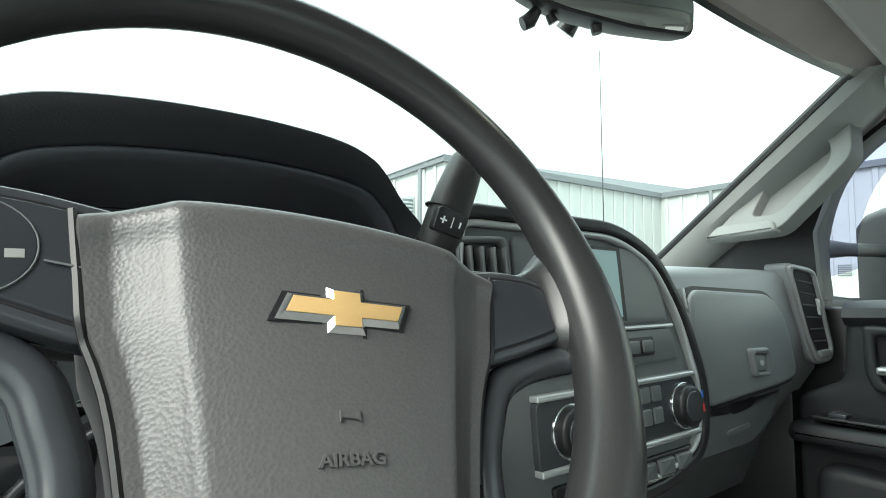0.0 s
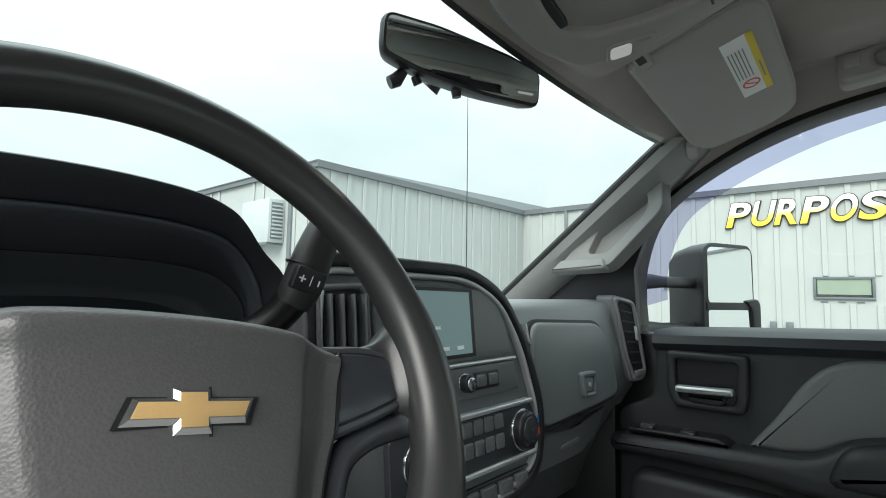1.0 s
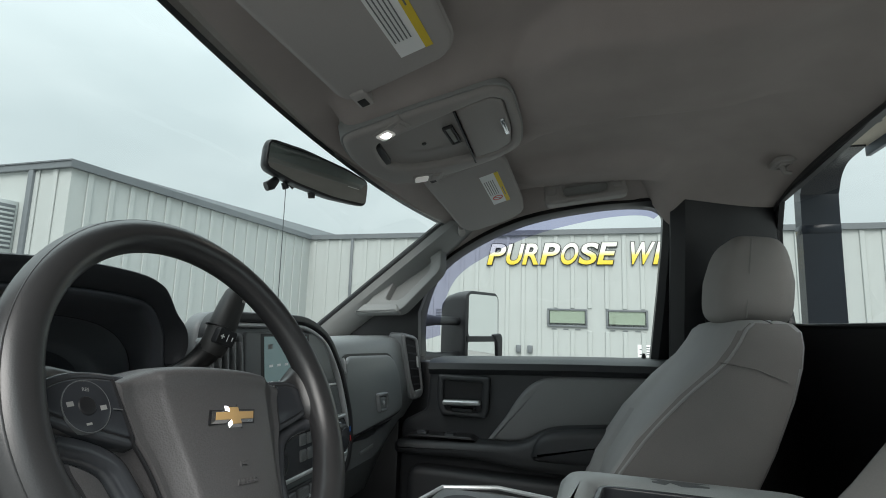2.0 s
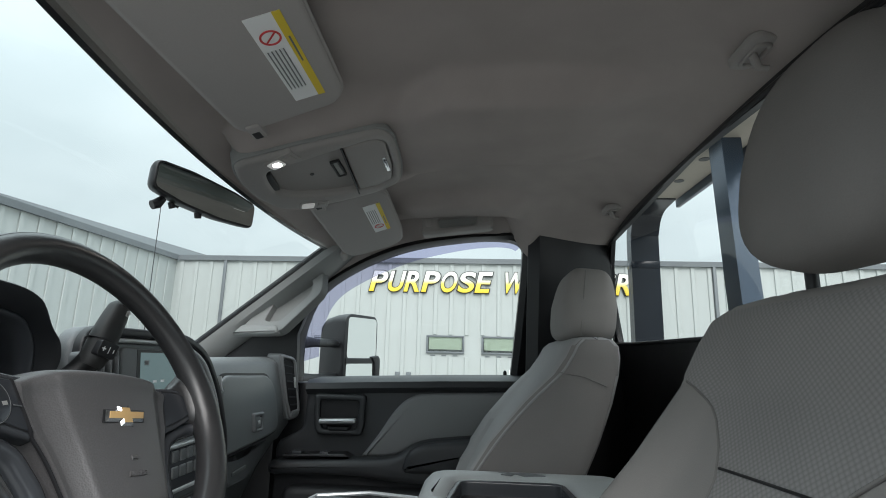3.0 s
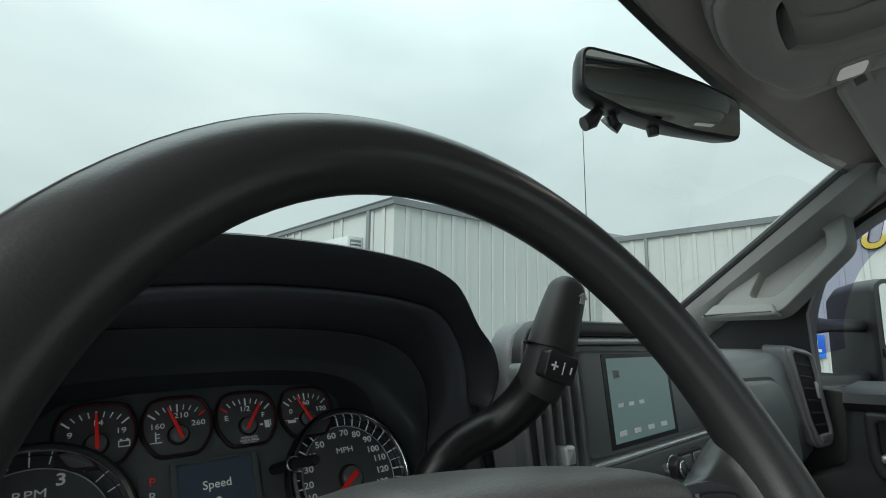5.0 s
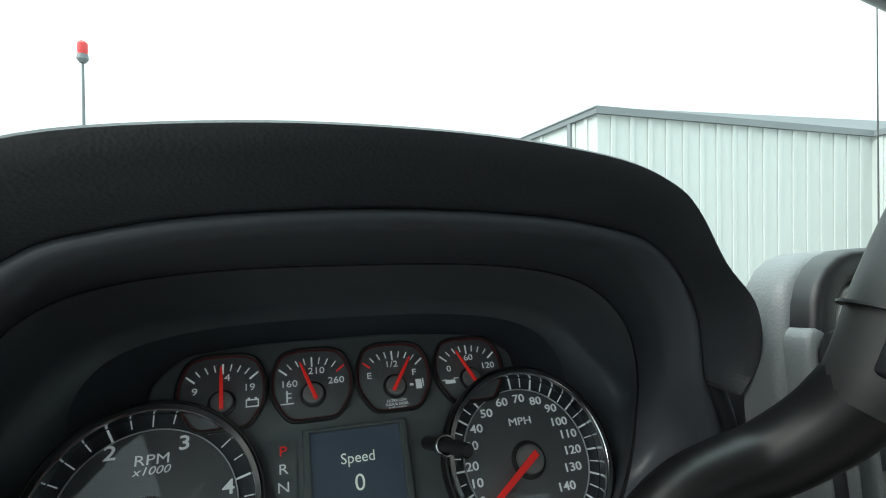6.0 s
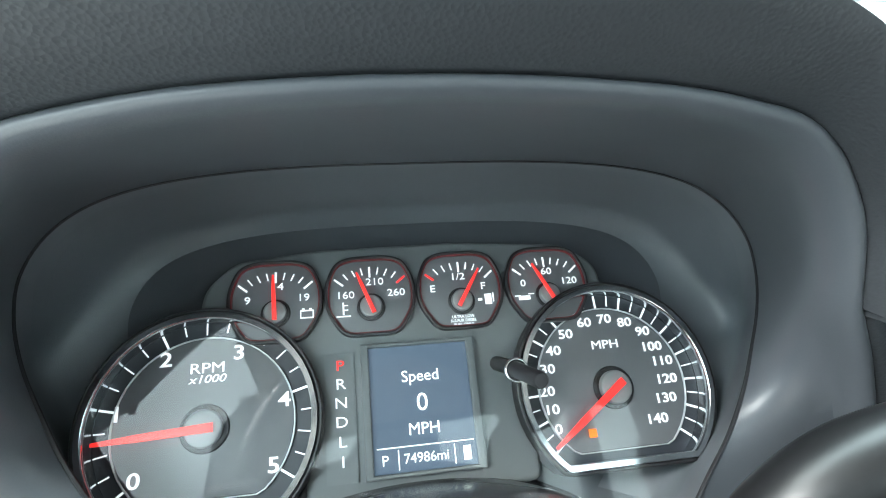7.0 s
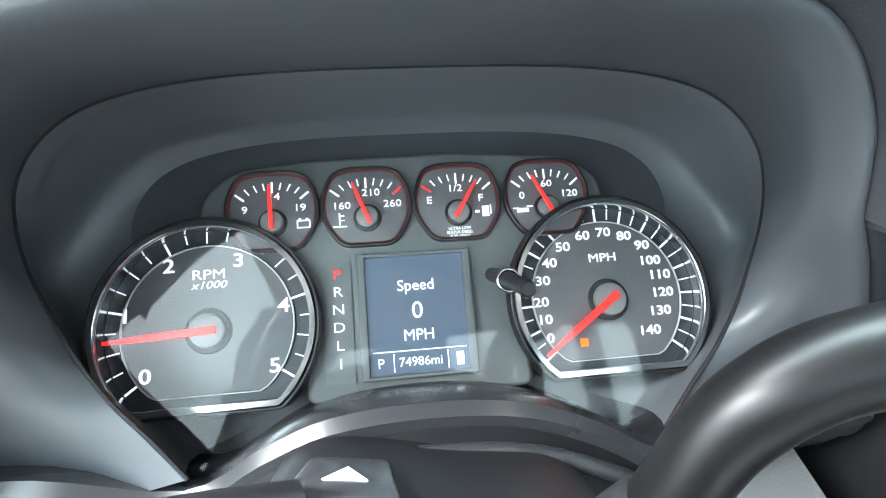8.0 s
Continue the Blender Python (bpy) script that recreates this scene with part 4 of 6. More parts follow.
def dial(cx, first, last, majors, minor, numerals, num_size, caption, needle_deg):
    cy = -0.001
    d = part("dial", plate(dial_outline(cx, cy, 0.0640, -0.0480), 0.0, 0.002, CL, back=0.02), M_BLACK, cluster)
    part("dial_ring", ring_plate(dial_outline(cx, cy, 0.0640, -0.0480), dial_outline(cx, cy, 0.0597, -0.0440), 0.013, 0.0036, CL), M_CHROME, d, "chrome dial ring")
    part("dial_wall", ring_plate(dial_outline(cx, cy, 0.0665, -0.0505), dial_outline(cx, cy, 0.0642, -0.0482), 0.011, 0.0010, CL, back=0.01), M_BLACK, d)
    part("track", plate(dial_outline(cx, cy, 0.0595, -0.0440), 0.0010, 0.0, CL), M_TRACK, d)
    part("face", plate(dial_outline(cx, cy, 0.0495, -0.0390), 0.0025, 0.0008, CL), M_FACE, d)
    part("face_rim", ring_plate(dial_outline(cx, cy, 0.0502, -0.0396), dial_outline(cx, cy, 0.0494, -0.0389), 0.0034, 0.0003, CL), M_SILVER, d)
    for i in range(majors * minor + 1):
        deg = first + (last - first) * i / (majors * minor)
        big = i % minor == 0
        half = minor % 2 == 0 and i % (minor // 2) == 0
        ln = 0.0088 if big else (0.0072 if half else 0.0058)
        u, v = polar(cx, cy, 0.0590 - ln / 2, deg)
        if v - cy > -0.044:
            part("tick", bar(u, v, ln, 0.0013 if big else 0.0008, radians(deg), CL, 0.0012), M_LITWHITE, d)
    for s, r, deg in numerals:
        u, v = polar(cx, cy - 0.002, r, deg)
        text("numeral", s, num_size, CL @ at(u, v, 0.0027), M_LITWHITE, d, wide=1.22, fat=0.012)
    for s, v, size, lean in caption:
        text("caption", s, size, CL @ at(cx, v, 0.0027), M_LITWHITE, d, wide=1.25, lean=lean)
    needle(d, cx, cy - 0.002, needle_deg, 0.0565, 0.006, 0.0042, 0.004, 0.0105)
    return d


dial(-0.1250, 217, -34, 5, 4, [("0", 0.043, 214), ("1", 0.0490, 166), ("2", 0.0465, 120), ("3", 0.0450, 67), ("4", 0.0455, 15), ("5", 0.0447, -32)], 0.0120, [("RPM", 0.0308, 0.0086, 0.0), ("x1000", 0.0245, 0.0066, 0.25)], 183)
TURNS = (208, 193, 178.5, 160.5, 144, 125.5, 105, 86, 67.5, 50, 36, 20, 3, -16, -41)
speedo = dial(0.1240, 220, -38, 14, 2, [(str(10 * i), 0.0465 if i == 0 else 0.0445 if i < 10 else 0.040 - 0.0022 * max(0, i - 11), deg) for i, deg in enumerate(TURNS)], 0.0084, [("MPH", 0.0245, 0.0078, 0.0)], 215)
part("telltale", bar(0.104, -0.029, 0.005, 0.005, 0, CL, 0.004), M_ORANGE, speedo, "orange lit telltale")
stem = part("trip_stem", tube([CL @ Vector((0.050, 0.019, 0.0)), CL @ Vector((0.0505, 0.0115, 0.036)), CL @ Vector((0.0514, 0.0010, 0.077)), CL @ Vector((0.0514, 0.0006, 0.0785))], [0.0046, 0.0046, 0.0044, 0.0034], 18), M_BLACK, cluster, "black trip reset stem")
part("stem_collar", ring_plate(circle(0.0072, 24, 0.0506, 0.0100), circle(0.0052, 24, 0.0506, 0.0100), 0.002, 0.0008, CL @ Matrix.Translation((0, 0, 0.0405))), M_CHROME, stem)


def small_gauge(cx, labels, needle_deg, red, extra):
    cy = 0.066
    shape = [(-0.0285, 0.010), (-0.022, 0.024), (-0.012, 0.0275), (0.012, 0.0275), (0.022, 0.024), (0.0285, 0.010), (0.028, -0.006), (0.017, -0.0225), (-0.017, -0.0225), (-0.028, -0.006)]
    o = rounded([(cx + x * 1.03, cy + y * 1.06) for x, y in shape], 0.007, 3)
    g = part("gauge", plate(o, 0.0012, 0.0, CL), M_BLACK, cluster)
    part("gauge_rim", ring_plate(o, inset(ccw(o), 0.0022), 0.0045, 0.0008, CL), M_BLACK, g)
    part("glow_ring", ring_plate(inset(ccw(o), 0.0019), inset(ccw(o), 0.0029), 0.0036, 0.0003, CL), M_REDDIM, g, "dim red lit ring")
    part("face", plate(inset(ccw(o), 0.0030), 0.0022, 0.0005, CL), M_FACE, g)
    for i in range(9):
        deg = 141 - 102 * i / 8
        big = i in (0, 4, 8)
        far = 0.0255 + 0.0035 * (abs(i - 4) / 4) ** 2
        u, v = polar(cx, cy - 0.004, far - (0.0033 if big else 0.0024), deg)
        part("tick", bar(u, v, 0.007 if big else 0.0048, 0.0012 if big else 0.0008, radians(deg), CL, 0.0024), M_RED if i == red else M_LITWHITE, g)
    for s, dx, dy in labels:
        text("numeral", s, 0.0066, CL @ at(cx + dx, cy + dy, 0.0024), M_LITWHITE, g, wide=1.2)
    for dx, dy, w, h in extra:
        part("symbol", bar(cx + dx, cy + dy, w, h, 0, CL, 0.0024), M_LITWHITE, g)
    needle(g, cx, cy - 0.005, needle_deg, 0.0235, 0.005, 0.0022, 0.003, 0.0070)
    return g


small_gauge(-0.0865, [("9", -0.017, 0.004), ("14", 0.001, 0.012), ("19", 0.017, 0.004)], 92, -1, [(0.019, -0.0045, 0.008, 0.0008), (0.019, -0.009, 0.008, 0.0008), (0.0152, -0.0068, 0.0008, 0.005), (0.0228, -0.0068, 0.0008, 0.005), (0.0168, -0.0036, 0.0016, 0.0012), (0.0212, -0.0036, 0.0016, 0.0012)])
small_gauge(-0.0275, [("160", -0.016, 0.0035), ("210", 0.003, 0.0115), ("260", 0.0165, 0.0035)], 111, 8, [(-0.0175, -0.005, 0.001, 0.008), (-0.016, -0.003, 0.003, 0.0007), (-0.016, -0.006, 0.003, 0.0007), (-0.0175, -0.010, 0.009, 0.0008)])
fuel = small_gauge(0.0315, [("E", -0.0185, 0.004), ("1/2", -0.001, 0.0115), ("F", 0.0155, 0.004)], 58, 0, [(0.018, -0.005, 0.0045, 0.007), (0.0215, -0.004, 0.0008, 0.006), (0.0125, -0.005, 0.0028, 0.0016)])
for i, s in enumerate(("ULTRA LOW", "SULFUR DIESEL", "FUEL ONLY")):
    text("notice", s, 0.0026, CL @ at(0.0315, 0.0505 - 0.0026 * i, 0.0024), M_LITWHITE, fuel)
small_gauge(0.0915, [("0", -0.0165, 0.004), ("60", 0.001, 0.0115), ("120", 0.0160, 0.004)], 116, -1, [(-0.017, -0.006, 0.008, 0.0028), (-0.0215, -0.0045, 0.004, 0.0008), (-0.012, -0.0035, 0.004, 0.0008)])
prn = part("gear_panel", plate([(-0.058, 0.033), (-0.040, 0.033), (-0.040, -0.041), (-0.058, -0.041)], 0.0012, 0.0, CL), M_MASK, cluster)
for i, s in enumerate("PRNDL1"):
    text("gear_letter", s, 0.0088, CL @ at(-0.0485, 0.0255 - 0.0110 * i, 0.0014), M_RED if i == 0 else M_LITWHITE, prn, wide=1.2)
scn = part("display", plate([(-0.031, 0.0345), (0.0305, 0.0345), (0.0305, -0.0385), (-0.031, -0.0385)], 0.0016, 0.0, CL), glow("cluster_display", (0.056, 0.079, 0.112), 0.09), cluster, "lit blue grey information display")
part("display_frame", ring_plate([(-0.036, 0.037), (0.0355, 0.037), (0.0355, -0.041), (-0.036, -0.041)], [(-0.0312, 0.0347), (0.0307, 0.0347), (0.0307, -0.0387), (-0.0312, -0.0387)], 0.0045, 0.001, CL), M_MASK, scn)
M_LCD = glow("lit_characters", (0.80, 0.88, 0.80), 0.16)
for s, u, v, size in (("Speed", 0.0, 0.0155, 0.0098), ("0", 0.0, -0.0005, 0.0150), ("MPH", 0.0, -0.0155, 0.0098), ("P", -0.0245, -0.0315, 0.0082), ("74986mi", 0.0, -0.0315, 0.0078)):
    text("readout", s, size, CL @ at(u, v, 0.0018), M_LCD, scn)
part("rule", bar(0, -0.0245, 0.058, 0.0006, 0, CL, 0.0018), M_LCD, scn)
for u in (-0.0165, 0.0170):
    part("rule", bar(u, -0.0315, 0.0006, 0.011, 0, CL, 0.0018), M_LCD, scn)
part("door_icon", bar(0.0245, -0.0315, 0.0045, 0.008, 0, CL, 0.0018), M_LCD, scn)
def lens_point(u, v):
    """The lens bulges towards the driver and fills the opening."""
    h = -0.076 + 0.2135 * v
    half = SEAM_HALF[-1][0]
    for (x0, v0), (x1, v1) in zip(SEAM_HALF, SEAM_HALF[1:]):
        if v1 <= h <= v0:
            half = x0 + (x1 - x0) * (h - v0) / (v1 - v0)
    k = 2 * u - 1
    x = 0.995 * half * k
    return CL @ Vector((0.003 + x, h, 0.0465 - 0.10 * (0.138 - h) * 0.6 - 0.10 * x * x))


lens = part("lens", sheet(lens_point, 40, 40), M_LENS, cluster, "clear plastic lens")
lens.visible_shadow = False

# lower trim between cluster and column, with an arch over the column
trim = thing("column_trim", (0.0, 0.53, 1.30), "satin dark trim arching over the steering column", "dash trim")


def arch(y, drop):
    """The trim's line across the dash at depth y, lowered by drop."""
    pts = [(-0.26, 1.372, 0), (-0.19, 1.368, 0), (-0.125, 1.352, 0), (-0.085, 1.372, 0), (-0.05, 1.386, 0), (0.0, 1.390, 0), (0.05, 1.384, 0), (0.092, 1.366, 0), (0.13, 1.345, 0), (0.18, 1.362, 0), (0.25, 1.368, 0)]
    out = []
    for p in smooth_line(pts, 4):
        out.append(Vector((p.x, y, p.y - drop)))
    return out


part("ledge", loft([arch(0.575, 0.034), arch(0.545, 0.023), arch(0.518, 0.008), arch(0.500, 0.0), arch(0.492, -0.001), arch(0.486, 0.004), arch(0.486, 0.014), arch(0.51, 0.05)], closed=False), M_LEDGE, trim)
lip = [Vector((x, 0.470, z)) for x, z in ((-0.150, 1.300), (-0.120, 1.335), (-0.085, 1.360), (-0.045, 1.374), (0.0, 1.378), (0.045, 1.373), (0.090, 1.354), (0.128, 1.326), (0.155, 1.295))]
part("arch_edge", tube(smooth_line(lip, 5), 0.0045, 10), M_LEDGE, trim, "satin edge of the arch")
arch_line = smooth_line(lip, 5)
part("arch_backing", loft([[Vector((p.x, 0.476, p.z)) for p in arch_line], [Vector((p.x, 0.500, p.z + 0.004)) for p in arch_line], [Vector((p.x * 0.97, 0.520, p.z - 0.030)) for p in arch_line], [Vector((p.x * 0.95, 0.54, p.z - 0.16)) for p in arch_line]], closed=False), M_BLACK, trim)

# ---- steering wheel ----
COLUMN = basis((-0.008, 0.208, 1.467), (1, 0, 0), (0, math.sin(radians(25)), math.cos(radians(25)))) @ Matrix.Rotation(radians(-8.0), 4, "Z")
RT, RY, RR = radians(28.2), radians(0.6), 0.1651
RIM = basis((-0.0150, 0.2024, 1.4782), (math.cos(RY), math.sin(RY), 0), (-math.sin(RY) * math.sin(RT), math.sin(RT) * math.cos(RY), math.cos(RT))) @ Matrix.Rotation(radians(-8.0), 4, "Z")
# the hub lies deeper than the rim
WHEEL = RIM @ Matrix.Translation((0.009, -0.003, 0))
HUB = RIM @ Matrix.Translation((0.0105, -0.003, -0.018))
wheel = thing("steering_wheel", (-0.006, 0.21, 1.467), "dark vinyl steering wheel with a bow tie badge, turned slightly", "steering wheel")
rim, rad = [], []
for i in range(96):
    a = 2 * math.pi * i / 96
    rim.append(RIM @ Vector((RR * math.cos(a), RR * math.sin(a), 0.0)))
    low = math.degrees(math.atan2(-math.sin(a), abs(math.cos(a))))
    rad.append(0.0153 + 0.0016 * math.exp(-(low / 16) ** 2) + 0.0020 * math.exp(-((low - 32) / 15) ** 2))
part("rim", tube(rim, rad, 24, True), M_LEATHER, wheel)
seam = []
for i in range(96):
    a = 2 * math.pi * i / 96
    r = RR + (rad[i] - 0.0004) * math.cos(radians(40))
    seam.append(RIM @ Vector((r * math.cos(a), r * math.sin(a), (rad[i] - 0.0004) * math.sin(radians(40)))))
part("rim_seam", tube(seam, 0.0007, 6, True), M_LEATHER, wheel)


def pad_half(v):
    """Half the cover's width at height v."""
    knots = [(-0.112, 0.042), (-0.104, 0.055), (-0.096, 0.0610), (-0.086, 0.0640), (-0.076, 0.0662), (-0.067, 0.0685), (-0.055, 0.0718), (-0.045, 0.0752), (-0.035, 0.0795), (-0.027, 0.0835), (-0.020, 0.0862), (-0.006, 0.0892), (0.008, 0.0925), (0.023, 0.0960), (0.031, 0.0975)]
    for (a, p), (b, q) in zip(knots, knots[1:]):
        if v <= b:
            return p + (q - p) * max(0, v - a) / (b - a)
    return knots[-1][1]


def pad(u, v):
    s = 2 * u - 1
    y = -0.112 + 0.155 * v
    top = 0.003 * (1 - s * s) - 0.009 * abs(s) ** 4
    a = abs(s)
    half = pad_half(y)
    fold = 0.0570 + 0.15 * y
    slope = min(0.024, 0.72 * (half - fold))
    if a < 0.60:
        x = fold * a / 0.60
    elif a < 0.84:
        x = fold + slope * (a - 0.60) / 0.24
    else:
        x = fold + slope + (half - fold - slope) * (a - 0.84) / 0.16
    w = min(1.0, max(0.0, (x - fold + 0.002) / (slope + 0.002)))
    h = 0.0185 + 0.0040 * max(0.0, 1 - (x / fold) ** 2) - 0.0115 * (w * w * (3 - 2 * w) * 0.45 + w * 0.55) * min(1.0, w * 3)
    h -= 0.020 * max(0.0, (a - 0.97) / 0.03) ** 2
    h -= 0.040 * max(0.0, (v - 0.875) / 0.125) ** 2 + 0.012 * max(0.0, (0.092 - v) / 0.092) ** 2
    h += 0.003 * math.exp(-((v - 0.86) / 0.05) ** 2)
    return HUB @ Vector((math.copysign(x, s), y + top * (v > 0.5) * (v - 0.5) * 2, h))


part("airbag_cover", sheet(pad, 140, 60, 0.045, HUB.to_3x3() @ Vector((0, 0, -1))), M_PAD, wheel, sharp=60)
for s in (1, -1):
    edge = [(0.024 - 0.0035 * i) for i in range(31)]
    part("cover_gap", tube([HUB @ Vector((s * (pad_half(y) + 0.0008), y, 0.0052 if y > -0.024 else 0.0030)) for y in edge], 0.0017, 6), M_BLACK, wheel)
    rows = []
    for u, lo, hi, zf in ((0.078, -0.026, 0.0262, 0.009), (0.088, -0.025, 0.0275, 0.009), (0.100, -0.022, 0.0298, 0.0095), (0.112, -0.0195, 0.0317, 0.0098), (0.122, -0.0175, 0.0330, 0.010), (0.131, -0.0155, 0.0350, 0.010), (0.138, -0.0137, 0.0380, 0.010), (0.142, -0.0132, 0.0410, 0.0105), (0.146, -0.0140, 0.0445, 0.0118), (0.150, -0.0165, 0.048, 0.0130), (0.154, -0.022, 0.052, 0.0138), (0.159, -0.034, 0.056, 0.0138), (0.165, -0.048, 0.060, 0.0120)):
        if s < 0:
            hi -= 0.32 * max(0.0, u - 0.131)
        if s > 0:
            u = u if u < 0.12 else 0.12 + (u - 0.12) * 0.71
        else:
            u = u if u < 0.12 else 0.12 + (u - 0.12) * 1.68 if u < 0.142 else 0.157 + (u - 0.142) * 0.83
        dip = 0.025 * soft_step(((0.143 if s > 0 else 0.157) - u) / 0.004)
        zf += 0.10 * max(0.0, min(u, 0.138) - 0.090) * max(0.0, min(1.0, (0.158 - u) / 0.020)) - dip
        ring = []
        for i in range(28):
            a = 2 * math.pi * i / 28
            c, d = math.cos(a), math.sin(a)
            ring.append(WHEEL @ Vector((s * u, (lo + hi) / 2 + (hi - lo) / 2 * math.copysign(abs(c) ** 0.5, c), (zf - 0.012 - dip) / 2 + (zf + 0.012 + dip) / 2 * math.copysign(abs(d) ** 0.6, d))))
        rows.append(ring)
    sp = part("spoke", loft(rows), M_LEATHER, wheel, sharp=60)
    rise = WHEEL @ Matrix(((1, 0, 0, 0), (0, 1, 0, 0), (0.10 * s, 0, 1, -0.034), (0, 0, 0, 1)))
    inlay = [(0.072, 0.0220), (0.108, 0.0240), (0.127, 0.0225), (0.140, 0.0165), (0.1500, 0.007), (0.1450, -0.001), (0.130, -0.0080), (0.108, -0.0150), (0.084, -0.0215), (0.072, -0.0215)]
    line = rounded([(s * u if s > 0 or u < 0.12 else -0.12 - (u - 0.12) * 1.25, v) for u, v in inlay], 0.008)
    part("inlay_border", plate(inset(ccw(line), -0.0062), 0.0112, 0.0030, rise), M_GLOSS, sp, "glossy dark border")
    part("inlay_gap", plate(inset(ccw(line), -0.0010), 0.0115, 0.0, rise), M_BLACK, sp)
    part("spoke_inlay", plate(line, 0.0124, 0.0014, rise), M_INLAY, sp, "satin black spoke inlay")
    bar_path = smooth_line([(s * 0.153, -0.019, -0.014), (s * 0.140, -0.0195, -0.022), (s * 0.120, -0.0235, -0.025), (s * 0.105, -0.0300, -0.026), (s * 0.0950, -0.038, -0.026), (s * 0.0885, -0.050, -0.026), (s * 0.0800, -0.072, -0.026), (s * 0.0785, -0.102, -0.026), (s * 0.081, -0.130, -0.022), (s * 0.090, -0.150, -0.014)], 5)
    part("lower_spoke", tube([WHEEL @ p for p in bar_path], 0.0088, 16), M_GLOSS, wheel, "glossy dark lower spoke")
# the driver side inlay holds the cruise buttons
pod = part("cruise_pod", plate(circle(0.0190, 40, -0.1200, 0.002), 0.0132, 0.001, rise), M_INLAY, wheel, "black cruise control button pod")
part("pod_outline", ring_plate(circle(0.0192, 40, -0.1200, 0.002), circle(0.0186, 40, -0.1200, 0.002), 0.0131, 0.0002, rise), M_DASH, pod)
part("pod_outline", bar(-0.0925, 0.000, 0.013, 0.0008, -0.05, rise, 0.0131), M_DASH, pod)
part("cruise_button", plate(circle(0.0072, 24, -0.1200, 0.002), 0.0140, 0.0015, rise), M_BLACK, pod)
for du, dv, w, h in ((0, -0.0130, 0.0045, 0.0016), (-0.0130, 0.0008, 0.0052, 0.0034), (0.0130, -0.0008, 0.0052, 0.0034)):
    part("symbol", bar(-0.1200 + du, 0.002 + dv, w, h, 0.2, rise, 0.0130), M_POD, pod)
text("symbol", "RES", 0.0038, rise @ at(-0.1200, 0.0140, 0.0130), M_POD, pod)

# badge: chrome bow tie with a gold field
bow = [(-0.0320, -0.0065), (-0.0265, 0.0065), (-0.0090, 0.0065), (-0.0090, 0.0112), (0.0090, 0.0112), (0.0090, 0.0065), (0.0320, 0.0065), (0.0265, -0.0065), (0.0090, -0.0065), (0.0090, -0.0112), (-0.0090, -0.0112), (-0.0090, -0.0065)]
BW = HUB @ Matrix.Translation((0.0015, -0.0155, 0.0218)) @ Matrix.Diagonal((0.89, 0.89, 1, 1))
sunk = part("badge_recess", plate([(u * 1.09, v * 1.13) for u, v in bow], 0.0006, 0.0, BW), M_BLACK, wheel)
part("badge", plate(bow, 0.0034, 0.0024, BW, segs=1), M_CHROME, sunk, "chrome bow tie badge")
gold = inset(ccw(bow), 0.0026)
part("badge_field", plate([(p.x, p.y) for p in gold], 0.0038, 0.0003, BW), M_GOLD, sunk, "gold badge field")
text("embossed_word", "AIRBAG", 0.0064, HUB @ at(0.001, -0.0725, 0.0224), M_PAD, wheel, 0.0012, wide=1.1, fat=0.02)
part("horn_symbol", plate([(-0.006, 0.003), (-0.0045, 0.001), (0.002, 0.0015), (0.005, 0.0028), (0.005, -0.0028), (0.002, -0.0015), (-0.0045, -0.001), (-0.006, -0.003)], 0.0012, 0.0003, HUB @ at(0.001, -0.0575, 0.0226) @ Matrix.Diagonal((0.72, 0.72, 1, 1))), M_PAD, wheel)
part("hub_shell", tube([WHEEL @ Vector((0.002, -0.03, -0.034)), WHEEL @ Vector((0.002, -0.03, -0.05)), WHEEL @ Vector((0.002, -0.03, -0.075))], [0.070, 0.066, 0.05], 28), M_BLACK, wheel)

# ---- steering column with its levers ----
col = thing("steering_column", (0.0, 0.46, 1.30), "black plastic steering column cover with a hazard button", "steering column")


def col_ring(f, half, up, down):
    c = Vector((0.0, 0.0, 0.0))
    pts = rounded([(-half, -down), (half, -down), (half, up * 0.5), (half * 0.7, up), (-half * 0.7, up), (-half, up * 0.5)], half * 0.4, 4)
    return [COLUMN @ Vector((0.004 + p.x, p.y + 0.01, -f)) for p in pts]


part("cover", loft([col_ring(0.045, 0.050, -0.020, 0.07), col_ring(0.10, 0.062, -0.004, 0.08), col_ring(0.16, 0.070, 0.012, 0.085), col_ring(0.22, 0.074, 0.024, 0.09), col_ring(0.30, 0.076, 0.024, 0.09), col_ring(0.38, 0.076, 0.018, 0.09)]), M_BLACK, col)
HZ = COLUMN @ Matrix.Translation((-0.034, 0.0345, -0.222)) @ Matrix.Rotation(radians(-90), 4, "X")
hz = part("hazard_button", plate(rounded([(-0.020, -0.022), (0.020, -0.022), (0.016, 0.022), (-0.016, 0.022)], 0.006), 0.003, 0.002, HZ), M_GLOSS, col)
part("hazard_mark", plate([(-0.008, -0.006), (0.008, -0.006), (0.0, 0.008)], 0.0036, 0.0, HZ), M_WHITE, hz, "white triangle mark")
lever = smooth_line([(0.064, 0.394, 1.412), (0.069, 0.390, 1.430), (0.075, 0.387, 1.447), (0.084, 0.384, 1.460), (0.097, 0.382, 1.469), (0.112, 0.379, 1.4745), (0.127, 0.373, 1.481), (0.140, 0.362, 1.495), (0.148, 0.352, 1.511)], 5)
shift = part("shift_lever", tube(lever, [0.0122 + 0.0036 * (i / 40) ** 2 for i in range(41)], 18), M_STALK, col)
part("lever_boot", tube([(0.056, 0.402, 1.392), (0.063, 0.395, 1.411), (0.065, 0.393, 1.416)], [0.015, 0.0135, 0.011], 16), M_BLACK, shift)
kn = smooth_line([(0.146, 0.353, 1.504), (0.152, 0.348, 1.520), (0.160, 0.345, 1.545), (0.171, 0.343, 1.572), (0.178, 0.342, 1.588)], 4)
